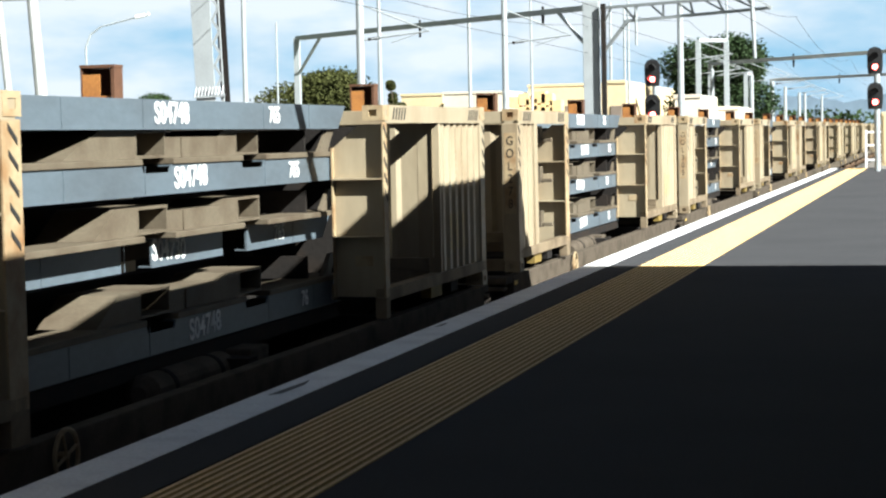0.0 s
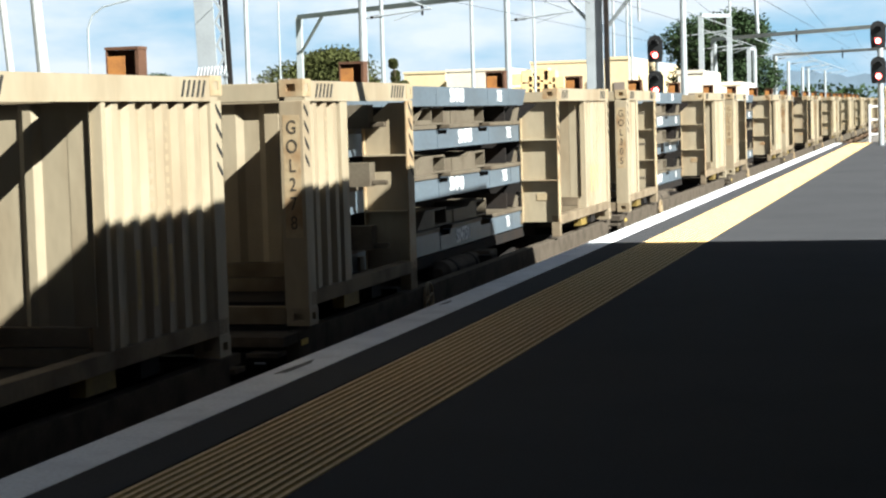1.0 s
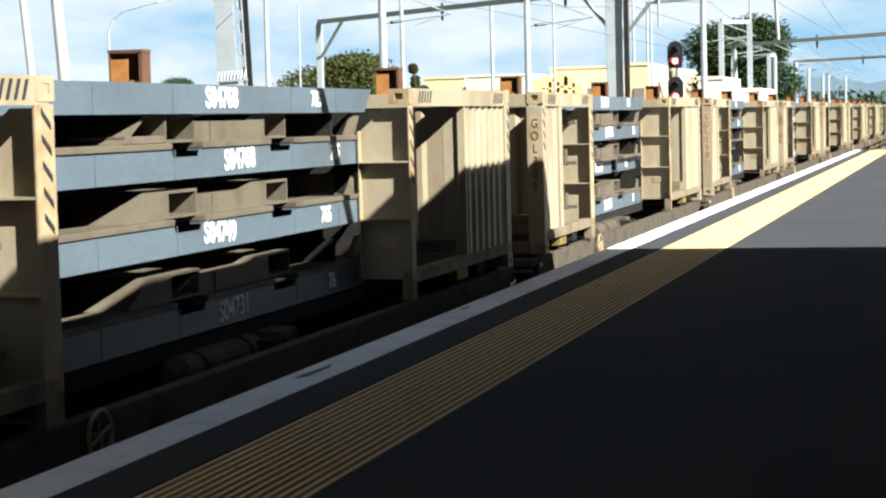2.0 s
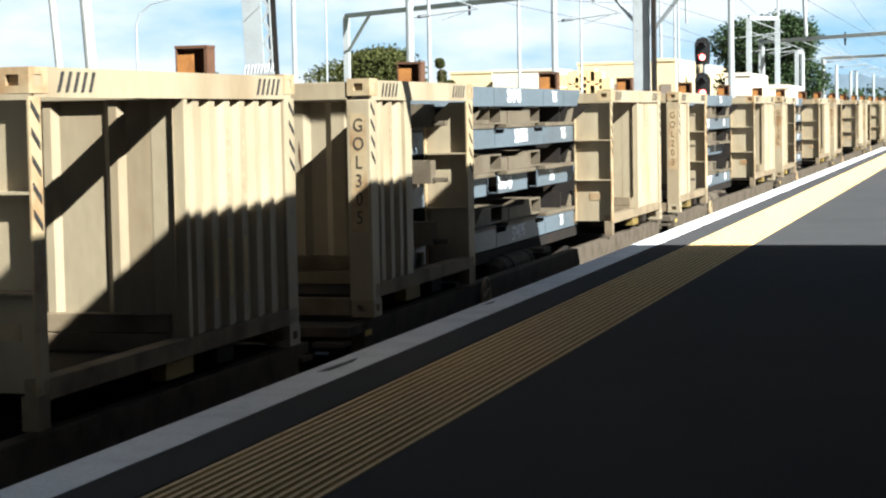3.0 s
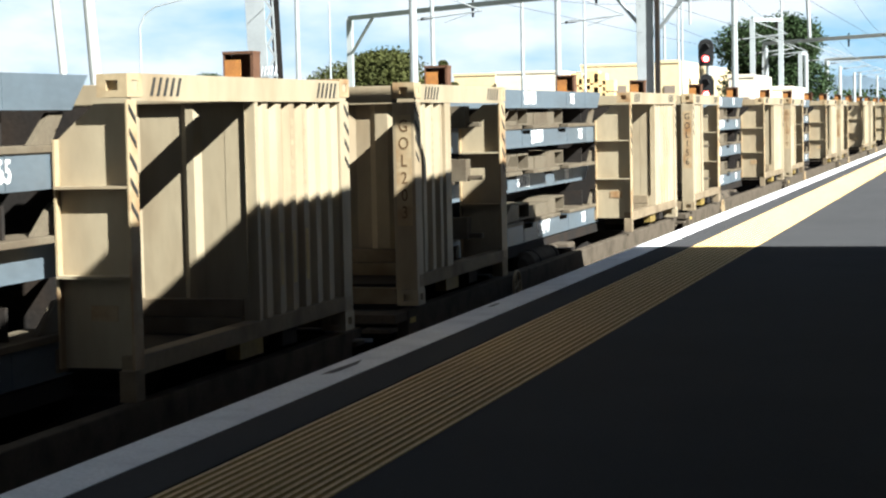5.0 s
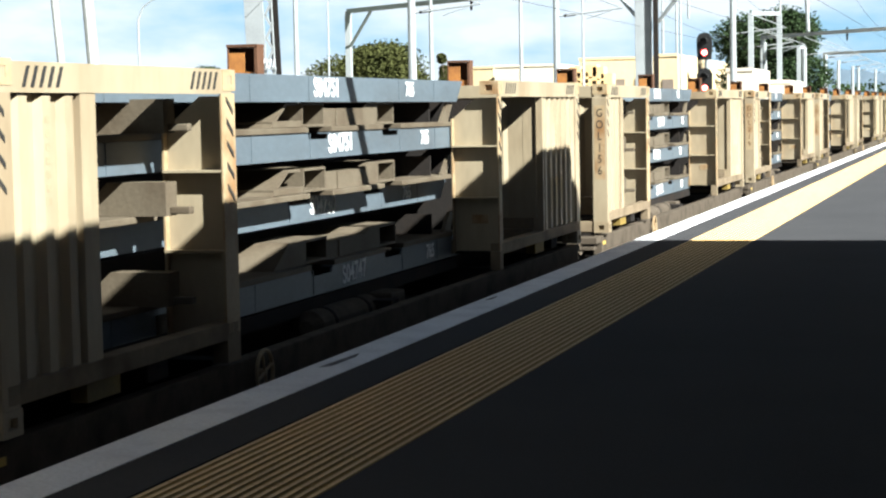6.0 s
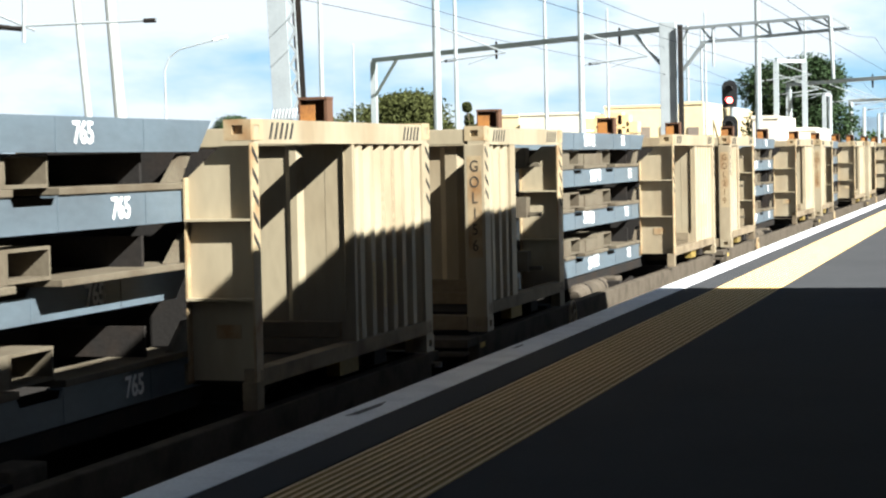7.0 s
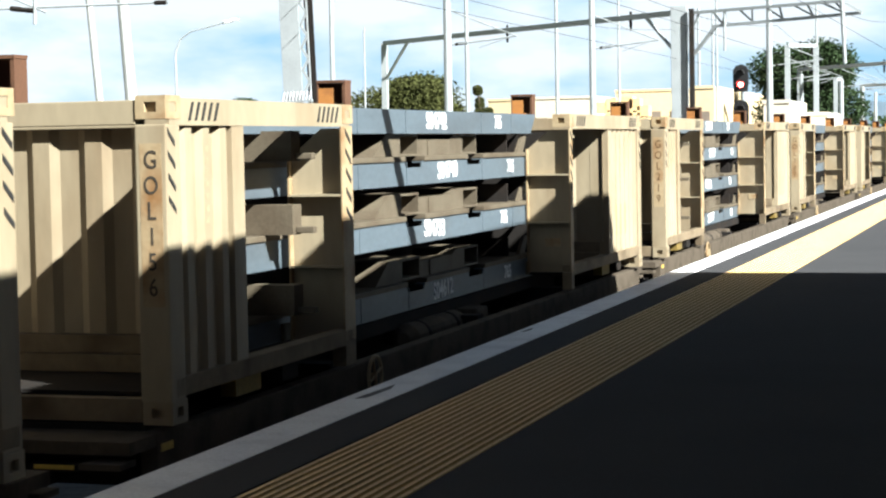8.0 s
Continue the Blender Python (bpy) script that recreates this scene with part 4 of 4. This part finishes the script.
def tree(x, y, height, spread, mat, label, seed, low=0.25):
    t = thing("tree", pose(x, y, GROUND_Z), label, "tree", "trees beyond the tracks")
    rnd = random.Random(seed)
    part("trunk", rod(bmesh.new(), (0, 0, 0), (0.2, 0, height * 0.6), height * 0.035, height * 0.015, 10), BARK, t)
    crown = []
    for i in range(22):
        a, h = rnd.uniform(0, math.tau), rnd.uniform(low, 0.9)
        d = spread * math.sqrt(max(0.05, 1 - ((h - 0.5) / 0.55) ** 2)) * rnd.uniform(0.2, 0.8)
        c = (d * math.cos(a), d * math.sin(a), height * h)
        r = spread * rnd.uniform(0.36, 0.56)
        crown.append((*c, r, r, r * 0.75))
        part("limb", rod(bmesh.new(), (0.1, 0, height * min(0.5, h * 0.6)), c, height * 0.012, height * 0.004, 6), BARK, t)
    tagged(foliage(crown, mat, t, "crown", 60000, max(0.08, spread * 0.038), seed), kind="stuff")
    return t


def building(name, x0, x1, y0, y1, top, wall_mat, label, doors=0):
    b = thing(name, pose(x0, y0, GROUND_Z), label, "building")
    w, d, h = x1 - x0, y1 - y0, top - GROUND_Z
    part("wall", made_box(0, w, 0, d, 0, h), wall_mat, b)
    part("roof", made_box(0.15, w - 0.15, 0.15, d, h + 0.002, h + 0.05), ROOF_IRON, b)
    part("parapet", made_box(-0.06, w + 0.06, -0.06, -0.003, h - 0.12, h + 0.06), wall_mat, b)
    for i in range(doors):
        x = w * (i + 0.5) / doors
        part("door", made_box(x - w / doors * 0.3, x + w / doors * 0.3, -0.06, -0.004, 0.1, h * 0.75), WALL_PAINT, b)
    return b


tree(-12.9, 150, 9.2, 4.7, LEAF_DARK, "large dark green spreading tree beyond the gantries", 3)
tree(-38.7, 130, 6.9, 4.4, LEAF, "broad olive green bushy tree beyond the tracks", 5, 0.15)
tree(-30.59, 120, 6.91, 0.66, LEAF, "small slender green tree beside the factory", 7)
tree(-64.21, 160, 7.08, 2.68, LEAF_DARK, "small dark distant tree on the skyline", 9)
building("factory", -35.76, -32.55, 140, 165, 4.61, CREAM_WALL, "cream factory building beyond the tracks", 2)
building("factory", -31.69, -26.80, 137, 165, 4.60, PALE_WALL, "pale sunlit factory building beyond the tracks", 3)
building("factory", -26.38, -18.75, 142, 170, 5.10, CREAM_WALL, "cream factory building beyond the tracks", 4)
for x, rise in ((-25.23, 0.918), (-24.50, 0.955), (-23.94, 0.885), (-23.36, 0.975), (-22.85, 0.945), (-22.26, 0.863)):
    stack = thing("timber_stack", pose(x, 132, GROUND_Z), "orange brown stack of timber packs before the factory", "timber stack", "timber stacks")
    for i in range(6):
        part("timber_pack", made_box(-0.42 + 0.03 * (i % 2), 0.42, -0.6, 0.6, i * rise, (i + 0.88) * rise, bevel=0.02), RUST_TIMBER, stack)
building("shed", -9.73, -8.41, 100, 108, 3.25, PALE_WALL, "low white shed beyond the train", 1)
building("shed", -8.83, -7.26, 108, 116, 2.68, PALE_WALL, "low white shed beyond the train", 1)
building("shed", -14.98, -13.93, 110, 118, 4.37, CREAM_WALL, "tall cream shed beyond the train", 1)


def end_fence(x0, x1, y):
    f = thing("platform_fence", pose(0, 0, 0), "white steel fence across the platform end", "fence")
    n = 9
    for i in range(n + 1):
        x = x0 + (x1 - x0) * i / n
        part("post", made_box(x - 0.03, x + 0.03, y, y + 0.06, 0, 1.3), EDGE_WHITE, f)
    for z in (0.25, 0.75, 1.2):
        part("rail", made_box(x0, x1, y + 0.061, y + 0.10, z, z + 0.06), EDGE_WHITE, f)


end_fence(1.15, 6.5, 67.4)
cab = thing("relay_cabinet", pose(2.15, 66, 0), "cream equipment cabinet near the platform end", "cabinet")
part("body", made_box(-0.45, 0.45, 0, 0.6, 0.1, 1.9, bevel=0.03), CREAM_WALL, cab)
part("plinth", made_box(-0.5, 0.5, -0.05, 0.65, 0, 0.1), CONCRETE, cab)
part("door", made_box(-0.38, 0.38, -0.02, -0.002, 0.2, 1.8), CREAM_WALL, cab)



def wire(points, r=0.007):
    w = thing("overhead_wire", pose(0, 0, 0), "thin dark overhead line along the track", "overhead wire", "overhead wires")
    bm = bmesh.new()
    for a, b in zip(points, points[1:]):
        rod(bm, a, b, r, r, 5)
    part("strand", bm, DARK_STEEL, w)


for x in (TRACK_X, TRACK_X - 4.2, TRACK_X - 8.4):
    for z, sag in ((4.65, 0.0), (5.75, 0.75)):
        pts = []
        for i in range(0, 65):
            y = -20 + i * 4.0
            u = ((y + 20) % 48) / 48
            pts.append((x, y, z - sag * 4 * u * (1 - u)))
        wire(pts)


arm = thing("cantilever_arm", pose(0, 0, 0), "dark cantilever tubes with insulators carrying the overhead line", "cantilever")
part("tube", rod(bmesh.new(), (-25.36, 46.00, 5.21), (-18.04, 46.00, 5.19), 0.035, 0.03, 8), GALVANISED, arm)
part("tube", rod(bmesh.new(), (-25.30, 46.00, 6.66), (-21.56, 46.00, 5.06), 0.03, 0.03, 8), GALVANISED, arm)
part("tube", rod(bmesh.new(), (-23.64, 46.00, 4.91), (-23.53, 46.00, 7.78), 0.05, 0.05, 8), GALVANISED, arm)
part("drop", rod(bmesh.new(), (-21.83, 46.00, 6.79), (-21.90, 46.00, 4.75), 0.05, 0.05, 8), GALVANISED, arm)
part("insulator", rod(bmesh.new(), (-22.60, 46.00, 5.20), (-21.92, 46.00, 5.12), 0.07, 0.07, 8), DARK_STEEL, arm)
part("insulator", rod(bmesh.new(), (-18.37, 46.00, 5.19), (-18.04, 46.00, 5.19), 0.06, 0.06, 8), DARK_STEEL, arm)
part("mast", rod(bmesh.new(), (-23.64, 46.00, GROUND_Z), (-23.50, 46.00, 8.38), 0.12, 0.10, 10), GALVANISED, arm)


lamp = thing("street_lamp", pose(0, 0, 0), "tall grey street lamp with a curved arm", "street lamp")
part("column", rod(bmesh.new(), (-52.22, 120.00, GROUND_Z), (-52.20, 120.00, 7.89), 0.09, 0.07, 8), GALVANISED, lamp)
arm_bm = bmesh.new()
rod(arm_bm, (-52.20, 120.00, 7.89), (-51.84, 120.00, 8.75), 0.07, 0.06, 8)
rod(arm_bm, (-51.84, 120.00, 8.75), (-51.08, 120.00, 9.26), 0.06, 0.05, 8)
rod(arm_bm, (-51.08, 120.00, 9.26), (-48.31, 120.00, 9.84), 0.05, 0.05, 8)
part("arm", arm_bm, GALVANISED, lamp)
part("lamp_head", rod(arm_bm := bmesh.new(), (-48.51, 120.00, 9.81), (-47.53, 120.00, 10.00), 0.13, 0.09, 8), EDGE_WHITE, lamp)



def hill(name, x0, x1, y, top, seed, label):
    rnd = random.Random(seed)
    n = 60
    outline = [(x0, -2.0)]
    for i in range(n + 1):
        u = i / n
        h = top * (0.35 + 0.65 * math.sin(math.pi * u) ** 0.8) * (0.8 + 0.2 * math.sin(u * 17 + seed) + 0.05 * rnd.uniform(-1, 1))
        outline.append((x0 + (x1 - x0) * u, h))
    outline.append((x1, -2.0))
    structure(name, prism(bmesh.new(), outline, "y", y, y + 200), HILL, label, "hills")


hill("backdrop_hills", -1500, 120, 2600, 52, 2, "low blue hazy hills on the horizon")
hill("backdrop_ridge", -260, 330, 2300, 62, 6, "blue hazy ridge beyond the station")
far_trees = thing("far_woods", pose(0, 0, 0), "dark band of distant woods on the skyline", "woods", kind="stuff")
rnd = random.Random(4)
tagged(foliage([(rnd.uniform(-260, 40), rnd.uniform(330, 420), rnd.uniform(-1, 3), 9, 6, rnd.uniform(2.0, 4.5)) for _ in range(46)], LEAF_DARK, far_trees, "crowns", 16000, 0.8, 8), kind="stuff")



def motions():
    steps = [i * 0.5 for i in range(17)]
    for ob, k, z in MOVING:
        walk(ob, [(t, place(k, t, z)) for t in steps])
        if ob.name.startswith("flat_wagon") and -1 <= k <= 4:
            for wheels in [o for o in ob.children if o.name.startswith("wheelset")]:
                y = wheels.location.y
                rows = []
                for i in range(121):
                    t = i / 15
                    turned = (train_at(0, k) - train_at(t, k)) / 0.395
                    rows.append((t, pose(0, y, WHEEL_Z) @ Matrix.Rotation(turned, 4, "X")))
                walk(wheels, rows)


motions()
